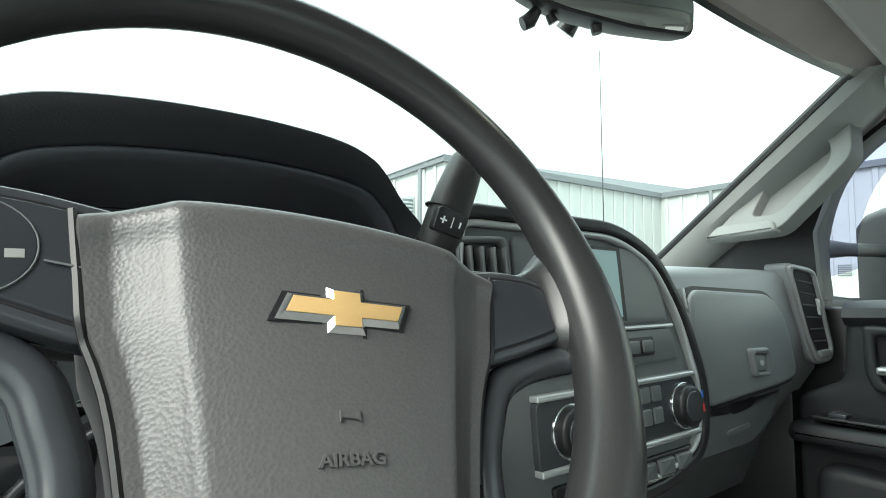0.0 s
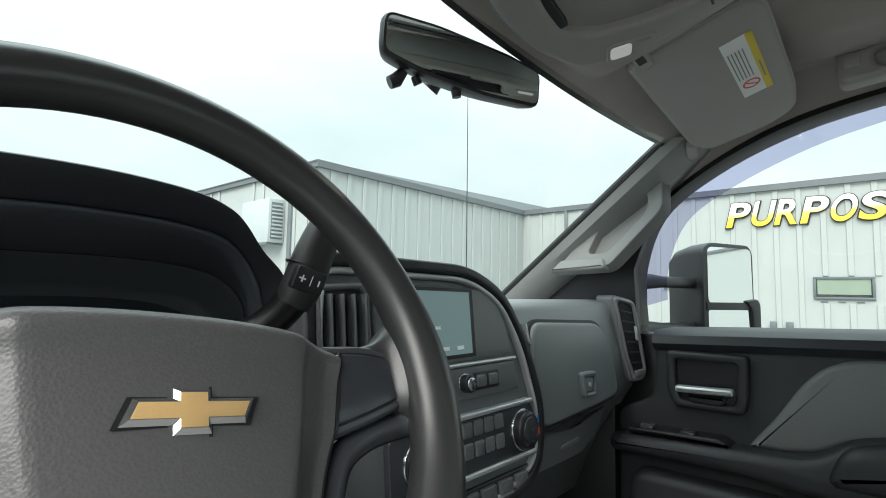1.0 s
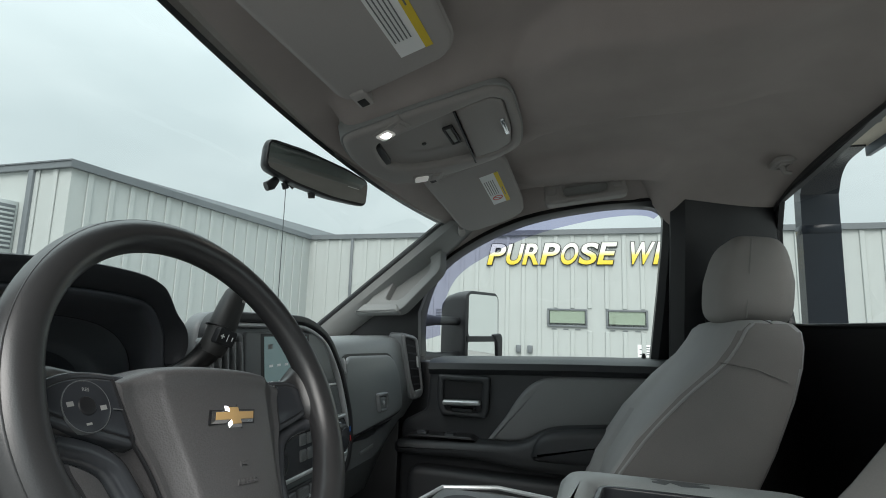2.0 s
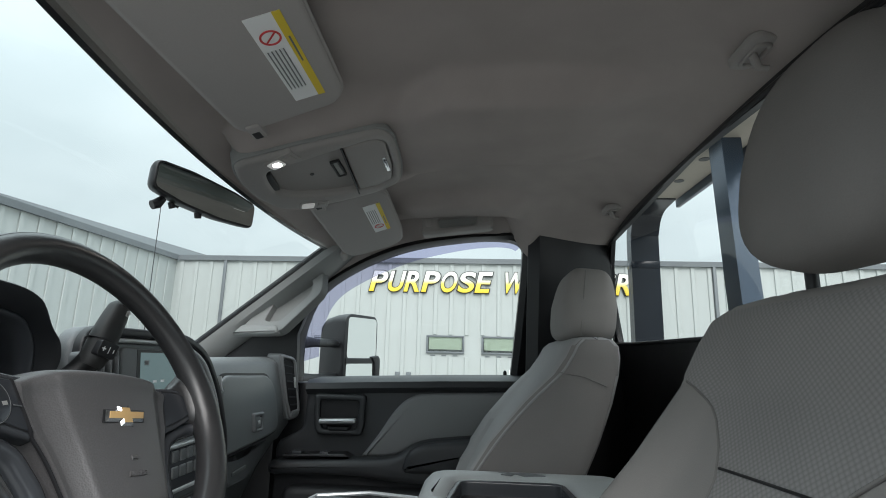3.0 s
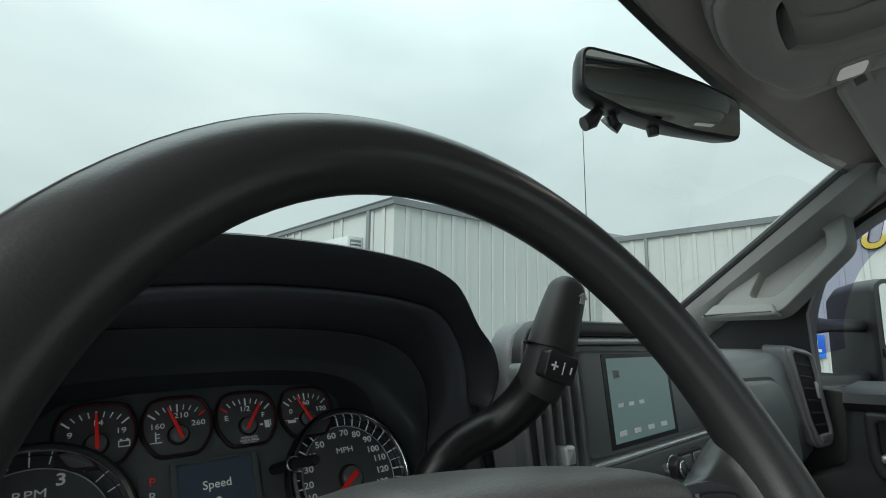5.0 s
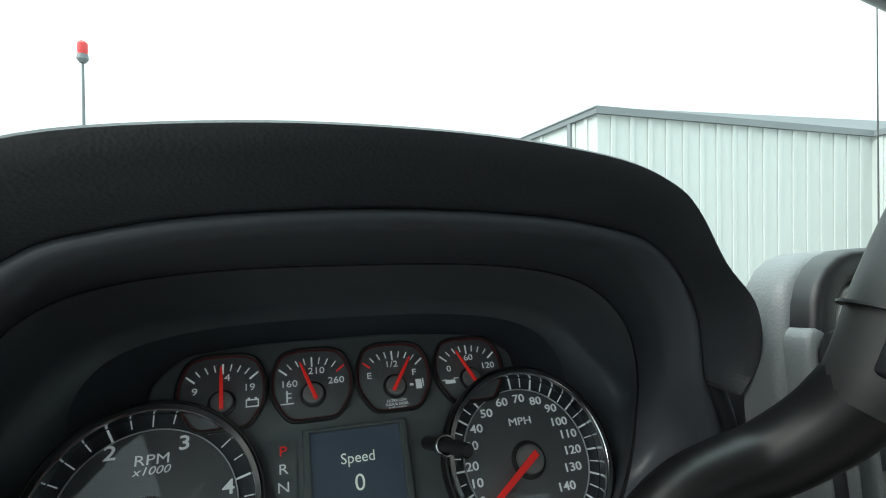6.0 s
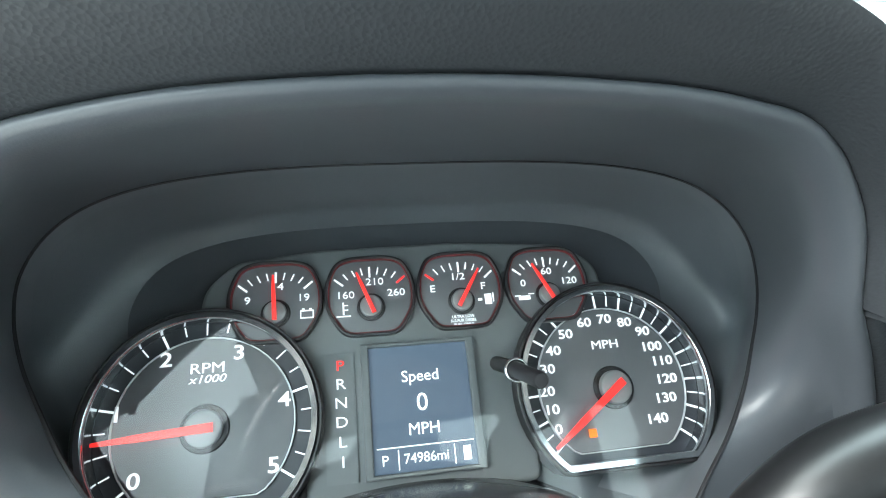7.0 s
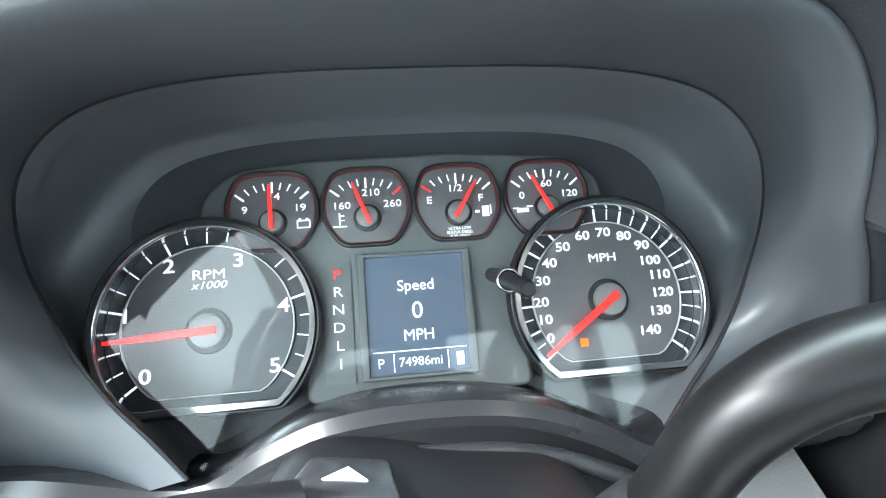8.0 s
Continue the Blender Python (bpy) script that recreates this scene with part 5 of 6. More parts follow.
part("lever_knob", tube(kn, [0.0160, 0.0168, 0.0174, 0.0178, 0.0180, 0.0181, 0.0181, 0.0180, 0.0178, 0.0174, 0.0169, 0.0163, 0.0156, 0.0150, 0.0143, 0.0125, 0.0085], 20), M_LEVER, shift)
part("knob_joint", tube([(0.1545, 0.3468, 1.5285 + 0.008), (0.1548, 0.3467, 1.5295 + 0.008)], [0.0186, 0.0186], 20), M_BLACK, shift)
KB = basis((0.1475, 0.3305, 1.524), (0.93, -0.22, -0.30), (0.30, -0.12, 0.95))
btn = part("shift_button", plate(rounded([(-0.0135, -0.010), (0.0135, -0.010), (0.0135, 0.010), (-0.0135, 0.010)], 0.003), 0.002, 0.001, KB, back=0.010), M_BLACK, shift)
for u, v, w, h in ((-0.007, 0, 0.006, 0.0014), (-0.007, 0, 0.0014, 0.006), (0.001, 0, 0.0008, 0.009), (0.008, 0, 0.0012, 0.005)):
    part("shift_mark", bar(u, v, w, h, 0, KB, 0.0022), M_WHITE, btn)
KN = basis((0.1715, 0.3265, 1.573), (0.93, -0.22, -0.30), (0.30, -0.02, 0.95))
part("knob_mark", plate([(-0.002, -0.004), (0.002, -0.004), (0.002, 0.001), (0.004, 0.001), (0.0, 0.005), (-0.004, 0.001), (-0.002, 0.001)], 0.0008, 0.0, KN, back=0.004), M_POD, shift)
part("turn_lever", tube(smooth_line([(-0.050, 0.405, 1.420), (-0.085, 0.390, 1.432), (-0.125, 0.372, 1.440), (-0.165, 0.355, 1.445)], 5), [0.009] * 9 + [0.011] * 6 + [0.009], 14), M_BLACK, col)

# ---- seats ----


def pillow(cx, cy, cz, hx, hy, hz, tilt=0.0, p=3.0, taper=0.0, n=22, yt=None):
    """A cushion: a rounded box with soft corners, narrower towards its top by taper."""
    bm = bmesh.new()
    bmesh.ops.create_uvsphere(bm, u_segments=n * 2, v_segments=n + 8, radius=1)
    for v in bm.verts:
        c = v.co.normalized()
        k = (abs(c.x) ** p + abs(c.y) ** p + abs(c.z) ** p) ** (-1 / p)
        z = c.z * k
        v.co = Vector((c.x * k * hx * (1 - taper * max(0, z)), c.y * k * hy * (1 - (0.25 * taper if yt is None else yt) * max(0, z)), z * hz))
    bm.transform(Matrix.Translation((cx, cy, cz)) @ Matrix.Rotation(tilt, 4, "X"))
    return bm


M_WEAVE = mat("dotted_seat_weave", (0.30, 0.288, 0.282), 0.95, bump=0.5, size=0.0056, kind="cells", vary=-0.75, stain=0.22, spec=0.15, stretch=(1, 0.01, 1.25), scatter=0.0, turn=radians(45))


def back_ring(cx, z, half, front, rear, wing):
    """A backrest section: side wings stand forward of the middle."""
    pts = [(-half, rear * 0.6 + front * 0.4), (-half * 0.98, front + wing * 0.7), (-half * 0.86, front + wing), (-half * 0.70, front + wing * 0.55), (-half * 0.55, front + 0.004), (0, front), (half * 0.55, front + 0.004), (half * 0.70, front + wing * 0.55), (half * 0.86, front + wing), (half * 0.98, front + wing * 0.7), (half, rear * 0.6 + front * 0.4), (half * 0.92, rear + 0.012), (half * 0.6, rear), (0, rear), (-half * 0.6, rear), (-half * 0.92, rear + 0.012)]
    return [Vector((cx + p.x, p.y, z)) for p in smooth_line([(a, b, 0) for a, b in pts], 3, True)]


PASSENGER_BACK = [(1.02, 0.215, -0.075, -0.245, 0.035), (1.12, 0.228, -0.100, -0.285, 0.040), (1.25, 0.234, -0.150, -0.350, 0.042), (1.36, 0.234, -0.215, -0.400, 0.036), (1.44, 0.232, -0.275, -0.430, 0.026), (1.495, 0.231, -0.322, -0.445, 0.015), (1.530, 0.229, -0.340, -0.450, 0.008), (1.554, 0.225, -0.348, -0.449, 0.003), (1.567, 0.214, -0.360, -0.440, 0.0), (1.573, 0.190, -0.378, -0.425, 0.0)]
DRIVER_BACK = [(1.05, 0.22, -0.16, -0.32, 0.05), (1.20, 0.235, -0.25, -0.42, 0.055), (1.344, 0.24, -0.36, -0.49, 0.05), (1.407, 0.24, -0.405, -0.515, 0.041), (1.494, 0.238, -0.455, -0.545, 0.026), (1.55, 0.234, -0.470, -0.556, 0.012), (1.582, 0.222, -0.480, -0.560, 0.005), (1.600, 0.19, -0.492, -0.556, 0), (1.607, 0.13, -0.505, -0.545, 0)]


def square_ring(cx, z, half, front, rear, wing):
    """A backrest section with flat sides and full corners."""
    pts = [(-half, rear + 0.03), (-half, front + wing - 0.035), (-half * 0.985, front + wing - 0.010), (-half * 0.92, front + wing), (-half * 0.76, front + wing * 0.8), (-half * 0.58, front + 0.004), (0, front), (half * 0.58, front + 0.004), (half * 0.76, front + wing * 0.8), (half * 0.92, front + wing), (half * 0.985, front + wing - 0.010), (half, front + wing - 0.035), (half, rear + 0.03), (half * 0.96, rear + 0.006), (half * 0.8, rear), (0, rear), (-half * 0.8, rear), (-half * 0.96, rear + 0.006)]
    return [Vector((cx + p.x, p.y, z)) for p in smooth_line([(a, b, 0) for a, b in pts], 3, True)]


def seat(name, cx, prof, head, label, weave):
    dy, dz = 0.0, 0.0
    cy = prof[0][2]
    s = thing(name, (cx, cy - 0.1, 0.66), label, "seat", "front seats")
    if weave:
        part("backrest", loft([back_ring(cx, z, h, f, r, w) for z, h, f, r, w in prof]), M_SEAT, s, sharp=70)

        def front(z, x):
            """The backrest's front at that height and distance from its middle."""
            k = max(i for i in range(len(prof) - 1) if prof[i][0] <= z or i == 0)
            t = (z - prof[k][0]) / (prof[k + 1][0] - prof[k][0])
            row = [p + (q - p) * t for p, q in zip(prof[k], prof[k + 1])]
            line = back_ring(0.0, z, *row[1:])[3:28]
            for p, q in zip(line, line[1:]):
                if p.x <= x <= q.x and q.x > p.x:
                    return p.y + (q.y - p.y) * (x - p.x) / (q.x - p.x), row[1]
            return line[-1].y, row[1]

        def reach(z):
            """Half the woven panel's width: a waist below, the whole shoulder above."""
            knots = [(1.06, 0.075), (1.30, 0.066), (1.37, 0.068), (1.41, 0.080), (1.44, 0.102), (1.465, 0.132), (1.485, 0.162), (1.500, 0.195), (1.507, 0.225), (1.70, 0.225)]
            for (p, q), (t, w) in zip(knots, knots[1:]):
                if z <= t:
                    return q + (w - q) * (z - p) / (t - p)
            return 0.2

        def woven(u, v):
            z = 1.06 + 0.535 * v
            x = (2 * u - 1) * min(reach(z), 0.95 * front(z, 0.0)[1])
            return (cx + x, front(z, x)[0] + 0.002, z)

        part("back_panel", sheet(woven, 40, 90), M_WEAVE, s, "dotted woven centre panel", sharp=70)
        for k in (-1, 1):
            part("panel_seam", tube([(cx + k * reach(z), front(z, k * reach(z))[0] + 0.0022, z) for z in [1.10 + 0.0065 * i for i in range(63)]], 0.0016, 6), M_SEATDARK, s)
        part("seam", tube([(cx + x, front(1.424 - 0.05 * x, x)[0] + 0.0022, 1.424 - 0.05 * x) for x in [-0.082 + 0.164 * i / 20 for i in range(21)]], 0.0017, 6), M_BLACK, s)
    else:
        # faces turned sideways take darkened cloth: their shade is painted into the colour
        sides, rest = split(loft([square_ring(cx, z, h, f, r, w) for z, h, f, r, w in prof]), lambda n: abs(n.x) > 0.6)
        for piece in split(sides, lambda n: n.x > 0):
            piece, odd = main_island(piece)
            rest = join(rest, odd)
            part("side_panel", piece, M_SEATDARK, s, "side panel in seat cloth darkened for shade", sharp=70)
        part("backrest", rest, M_SEATLIGHT, s, sharp=70)
        for k in (-1, 1):
            part("shoulder_welt", tube(smooth_line([(cx + k * (h * 0.993 + 0.001), f + w - 0.016, z) for z, h, f, r, w in prof[0:9]], 4), 0.0026, 8), M_SEATLIGHT, s)
            part("yoke_seam", tube([(cx + k * 0.2335, -0.318, 1.500), (cx + k * 0.2342, -0.37, 1.492), (cx + k * 0.2335, -0.415, 1.474)], 0.0010, 6), M_SEATDARK, s)
    hy, hz, hh, hd = head
    if weave:
        # the headrest's shade is in its darker cloth colour
        hr = part("headrest", pillow(cx, hy, hz, 0.130, hd, hh, radians(10), 3.2, 0.22), M_SEATDARK, s)
    else:
        hr = part("headrest", pillow(cx, hy, hz, 0.128, hd, hh, radians(5), 4.8, 0.10, n=30, yt=0.26), M_SEAT, s, sharp=70)
        part("headrest_seam", tube([(cx - 0.126, hy + 0.022 - 0.10 * (z - hz), z) for z in [hz - 0.075 + 0.0075 * i for i in range(21)]], 0.0012, 6), M_SEATDARK, hr)
    for k in (-0.07, 0.07):
        part("headrest_post", tube([(cx + k, hy, hz - hh - 0.05), (cx + k, hy, hz - hh + 0.02)], 0.007, 10), M_BLACK, hr)
    part("cushion", pillow(cx, cy + 0.10, 1.03, 0.25, 0.27, 0.085, radians(4), 4), M_SEAT, s)
    part("base", box(cx - 0.2, cx + 0.2, cy - 0.12, cy + 0.28, 0.66, 0.97, 0.02), M_BLACK, s)
    return s


seat("passenger_seat", 0.80, PASSENGER_BACK, (-0.416, 1.652, 0.090, 0.066), "grey cloth passenger seat with lighter bolsters and headrest", False)
seat("driver_seat", 0.0, DRIVER_BACK, (-0.518, 1.742, 0.120, 0.060), "grey cloth driver seat with a dotted weave and worn stain", True)

con = thing("center_console", (0.42, -0.22, 0.66), "grey vinyl centre console lid with an open tray", "center console")
lo = rounded([(-0.170, -0.125), (0.20, -0.125), (0.20, 0.125), (-0.170, 0.125)], 0.06, 6)
li = rounded([(-0.120, -0.075), (0.085, -0.070), (0.075, 0.055), (-0.105, 0.055)], 0.02, 6)
ARM = Matrix.Translation((0, 0, 1.245)) @ basis((0.405, -0.23, 0), (0, -1, 0), (1, 0, 0))
part("lid", ring_plate(lo, li, 0.075, 0.028, ARM, back=0.01), M_ARM, con)
part("tray", plate([(p.x, p.y) for p in li], 0.045, 0.0, ARM), M_BLACK, con, "dark tray floor")
part("tray_rim", ring_plate(inset(ccw(li), -0.004), inset(ccw(li), 0.006), 0.068, 0.003, ARM), M_GLOSS, con)
part("logo_patch", plate([(-0.03, 0.078), (-0.012, 0.074), (-0.004, 0.082), (0.012, 0.074), (0.05, 0.078), (0.03, 0.086), (0.052, 0.092), (0.010, 0.094), (-0.004, 0.088), (-0.016, 0.094), (-0.034, 0.090), (-0.016, 0.084)], 0.0755, 0.0, ARM), M_DASH, con)
part("base", box(0.275, 0.535, -0.42, 0.06, 0.66, 1.235, 0.02), M_SEAT, con)
cup = part("cup_tray", box(0.275, 0.535, -0.055, 0.155, 1.215, 1.258, 0.010, 3), M_DASH, con)
part("cup_rim", tube(smooth_line([(0.285, 0.148, 1.259), (0.525, 0.148, 1.259), (0.525, -0.045, 1.262), (0.285, -0.045, 1.262)], 2, True), 0.004, 8, True), M_SILVER, cup, "satin silver rim")
for y0 in (0.095, 0.005):
    part("cup_holder", plate(circle(0.036, 28, 0.46, y0), 1.2600, 0.0, None, back=-1.2585), M_BLACK, cup)
# ---- overhead ----
mir = thing("rearview_mirror", (0.39, 0.40, 1.86), "black framed rear-view mirror on the windshield", "rear-view mirror")
MI = basis((0.389, 0.354, 1.808), (0.955, -0.285, -0.045), (0.03, -0.04, 0.99))
mo = rounded([(-0.124, 0.027), (-0.05, 0.033), (0.06, 0.031), (0.119, 0.024), (0.119, -0.028), (0.03, -0.036), (-0.06, -0.034), (-0.124, -0.024)], 0.014, 4)
mb = [[MI @ Vector((p.x * f, p.y * f, w)) for p in ccw(mo)] for f, w in ((0.55, -0.034), (0.80, -0.030), (0.94, -0.018), (1.0, -0.004), (1.0, 0.002), (0.985, 0.005))]
part("housing", loft(mb), M_BLACK, mir)
part("glass", plate(inset(ccw(mo), 0.0045), 0.0062, 0.0, MI, back=-0.0045), M_DIMMIRROR, mir)
part("toggle", tube([MI @ Vector((-0.085, -0.030, -0.012)), MI @ Vector((-0.092, -0.042, -0.016)), MI @ Vector((-0.100, -0.047, -0.018))], [0.006, 0.009, 0.008], 12), M_BLACK, mir)
part("toggle", tube([MI @ Vector((-0.070, -0.032, -0.012)), MI @ Vector((-0.064, -0.041, -0.012))], [0.005, 0.006], 10), M_BLACK, mir)
part("toggle", tube([MI @ Vector((-0.010, -0.034, -0.010)), MI @ Vector((-0.008, -0.043, -0.010))], [0.007, 0.006], 10), M_BLACK, mir)
part("stem", tube([MI @ Vector((0.0, 0.0, -0.030)), MI @ Vector((0.0, 0.012, -0.060)), (0.40, 0.432, 1.800)], [0.010, 0.009, 0.014], 12), M_BLACK, mir)

oc = thing("overhead_console", (CX, 0.15, 1.90), "grey plastic overhead console with a lit map lamp and storage lid", "overhead console")
# its plane looks down and slightly back; u to the passenger side, v to the rear
OC = basis((CX + 0.005, 0.16, 1.868), (1, 0, -0.06), (0, 0.960, -0.279)) @ Matrix.Rotation(math.pi, 4, "X") @ Matrix.Diagonal((1, 1, 0.75, 1))


def ov(pts, r, n=4):
    return rounded(pts, r, n)


# local v runs to the rear; the middle is sunk, the rear third is a storage lid
oo = ov([(-0.112, -0.112), (-0.05, -0.129), (0.03, -0.131), (0.112, -0.112), (0.145, -0.05), (0.155, 0.03), (0.156, 0.10), (0.135, 0.150), (0.06, 0.162), (-0.06, 0.164), (-0.095, 0.145), (-0.108, 0.02)], 0.022)
oi = ov([(-0.058, -0.076), (-0.02, -0.085), (0.03, -0.090), (0.070, -0.062), (0.098, -0.010), (0.116, 0.050), (0.124, 0.105), (0.110, 0.135), (0.05, 0.146), (-0.05, 0.148), (-0.074, 0.13), (-0.066, 0.02)], 0.016)
part("shell", ring_plate(oo, oi, 0.015, 0.009, OC, back=0.05), M_CONSOLE, oc)
part("rim", ring_plate(inset(ccw(oo), -0.004), inset(ccw(oo), 0.002), 0.003, 0.002, OC, back=0.03), M_TRIM, oc)
part("tray_floor", plate(inset(ccw(oi), -0.004), -0.004, 0.0, OC, back=0.03), M_CONSOLE, oc)
part("tray_slope", loft([[OC @ Vector((u, v, w)) for u, v, w in ((-0.060, 0.060, -0.003), (-0.066, -0.01, -0.003), (-0.056, -0.070, -0.003), (0.02, -0.082, -0.003), (0.062, -0.052, -0.003), (0.088, 0.0, -0.003), (0.104, 0.056, -0.003))], [OC @ Vector((u, v, w)) for u, v, w in ((-0.052, 0.060, -0.0025), (-0.055, -0.01, -0.0025), (-0.040, -0.052, -0.0025), (0.008, -0.058, -0.0025), (0.030, -0.040, -0.0025), (0.048, 0.0, -0.0025), (0.060, 0.056, -0.0025))]], closed=False), M_CONSOLE, oc)
lidp = part("storage_lid", plate(ov([(-0.068, 0.0715), (0.118, 0.060), (0.122, 0.104), (0.108, 0.133), (0.05, 0.144), (-0.05, 0.146), (-0.071, 0.128)], 0.008), 0.012, 0.004, OC, back=0.03), M_CONSOLE, oc)
part("lid_gap", plate([(-0.074, 0.0675), (0.134, 0.0545), (0.134, 0.0575), (-0.074, 0.0705)], 0.0168, 0.0, OC, back=0.03), M_BLACK, oc)
part("lid_latch", plate(ov([(0.004, 0.130), (0.062, 0.130), (0.062, 0.138), (0.004, 0.138)], 0.002), 0.017, 0.002, OC), M_CHROME, lidp, "chrome lid latch")
part("roof_switch", ring_plate(ov([(-0.015, 0.033), (0.052, 0.033), (0.052, 0.052), (-0.015, 0.052)], 0.004), ov([(-0.010, 0.037), (0.047, 0.037), (0.047, 0.048), (-0.010, 0.048)], 0.003), 0.003, 0.002, OC, back=0.022), M_BLACK, oc)
part("switch_face", plate(ov([(-0.009, 0.038), (0.046, 0.038), (0.046, 0.047), (-0.009, 0.047)], 0.002), 0.001, 0.001, OC, back=0.022), M_TRIM, oc)
part("microphone", plate(circle(0.004, 14, 0.016, -0.010), -0.0018, 0.0, OC, back=0.02), M_BLACK, oc)
part("front_switch", plate(ov([(-0.046, -0.088), (0.024, -0.096), (0.026, -0.080), (-0.044, -0.072)], 0.003), 0.010, 0.002, OC, back=0.02), M_BLACK, oc)
M_LAMP = glow("lit_map_lamp", (1.0, 0.95, 0.86), 75.0)
M_LAMPDIM = glow("dim_map_lamp", (0.85, 0.83, 0.80), 0.15)
for lu, lv, lit in ((-0.084, -0.043, True), (0.122, -0.052, False)):
    tilt = OC @ at(lu, lv, 0, -0.42 if not lit else 0.30)
    p = part("lamp_pod", plate(ov([(-0.017, -0.022), (0.017, -0.022), (0.017, 0.040), (-0.017, 0.040)], 0.007), 0.0175, 0.002, tilt), M_CONSOLE, oc)
    part("lamp_lens", plate(ov([(-0.012, -0.017), (0.012, -0.017), (0.012, 0.010), (-0.012, 0.010)], 0.006), 0.0195, 0.001, tilt), M_LAMPDIM, p, "clear map lamp lens")
    if lit:
        part("lamp_bulb", plate(circle(0.0072, 20, 0.0, -0.002), 0.0205, 0.0005, tilt), M_LAMP, p, "lit map lamp")
    part("lamp_button", plate(ov([(-0.010, 0.016), (0.010, 0.016), (0.010, 0.034), (-0.010, 0.034)], 0.003), 0.0195, 0.0015, tilt), M_CONSOLE, p)


def visor(s):
    """A sun visor folded up; s is +1 on the passenger side."""
    cx = CX + (0.407 if s > 0 else -0.359)
    v = thing("sun_visor", (cx, 0.20, 1.87), "grey vinyl sun visor folded up with a yellow edged warning label", "sun visor", "sun visors")
    a, b = Vector((s, 0, -0.12 if s > 0 else 0.02)), Vector((0, -0.95, 0.31))
    m = basis((cx, 0.152, 1.868) if s > 0 else (cx, 0.131, 1.889), a, b)
    if s < 0:
        m = m @ Matrix.Diagonal((1, 1, -1, 1))
    # the face that looks down has w negative in this plane
    m = m @ Matrix.Diagonal((1, 1, -1 if (m.to_3x3() @ Vector((0, 0, 1))).z > 0 else 1, 1))
    k, f = (0.0, -0.095) if s > 0 else (0.022, -0.086)
    o = rounded([(-0.185 + k, f), (0.155, f), (0.20, -0.075), (0.205, 0.035), (0.185, 0.080), (0.10, 0.090), (-0.15 + k, 0.088), (-0.178 + k, 0.070)], 0.022, 5)
    p = part("panel", plate(o, 0.010, 0.007, m, back=0.012), M_VISOR, v)
    part("edge_welt", tube([m @ Vector((q.x, q.y, 0.002)) for q in ccw(o)], 0.003, 6, True), M_VISOR, v)
    w = -0.028
    lab = part("label", plate([(w - 0.088, 0.018), (w + 0.088, 0.018), (w + 0.088, 0.062), (w - 0.088, 0.062)], 0.0108, 0.0, m), M_WHITE, p, "white warning label")
    part("label_stripe", plate([(w - 0.088, 0.052), (w + 0.088, 0.052), (w + 0.088, 0.062), (w - 0.088, 0.062)], 0.0113, 0.0, m), M_YELLOW, lab)
    for i in range(5):
        part("label_line", bar(w - 0.015, 0.023 + 0.005 * i, 0.085, 0.0016, 0, m, 0.0113), M_DASH, lab)
    part("label_line", bar(w + 0.02, 0.057, 0.05, 0.0022, 0, m, 0.0115), M_DASH, lab)
    part("label_sign", ring_plate(circle(0.013, 24, w + 0.050, 0.036), circle(0.0105, 24, w + 0.050, 0.036), 0.0116, 0.0001, m), M_PRINTRED, lab)
    part("label_sign", bar(w + 0.050, 0.036, 0.021, 0.0022, 0.8, m, 0.0114), M_PRINTRED, lab)
    part("clip", plate(rounded([(-0.205 + k, f + 0.013), (-0.165 + k, f + 0.013), (-0.165 + k, f + 0.035), (-0.205 + k, f + 0.035)], 0.005), 0.014, 0.003, m, back=0.02), M_VISOR, v)
    part("clip_slot", plate([(-0.200 + k, f + 0.017), (-0.182 + k, f + 0.017), (-0.182 + k, f + 0.029), (-0.200 + k, f + 0.029)], 0.0145, 0.0, m), M_BLACK, v)
    part("hinge", tube([m @ Vector((0.165, -0.098, -0.004)), m @ Vector((0.215, -0.110, -0.006))], [0.009, 0.012], 12), M_VISOR, v)
    return v


visor(1)
visor(-1)

gh = thing("roof_grab_handle", (1.0, -0.09, 1.93), "grey plastic grab handle above the passenger door", "grab handle")
GH = basis((0.940, 0, 1.90), (0, -1, 0), (0.10, 0, 0.995)) @ Matrix.Translation((0, -1.90, 0))
go = rounded([(-0.012, 1.931), (0.186, 1.951), (0.200, 1.887), (-0.008, 1.861)], 0.016, 5)
gi = rounded([(0.036, 1.914), (0.151, 1.926), (0.148, 1.898), (0.042, 1.884)], 0.010, 5)

part("grip", ring_plate(go, gi, 0.018, 0.010, GH, back=0.014, segs=4), M_CONSOLE, gh)
part("recess", plate(inset(ccw(gi), -0.004), -0.004, 0.0, GH, back=0.03), M_TRIM, gh)
for u in (0.010, 0.174):
    part("mount", plate(rounded([(u - 0.012, 1.885 + 0.1 * u), (u + 0.012, 1.887 + 0.1 * u), (u + 0.012, 1.915 + 0.1 * u), (u - 0.012, 1.913 + 0.1 * u)], 0.005), 0.0195, 0.003, GH), M_CONSOLE, gh)


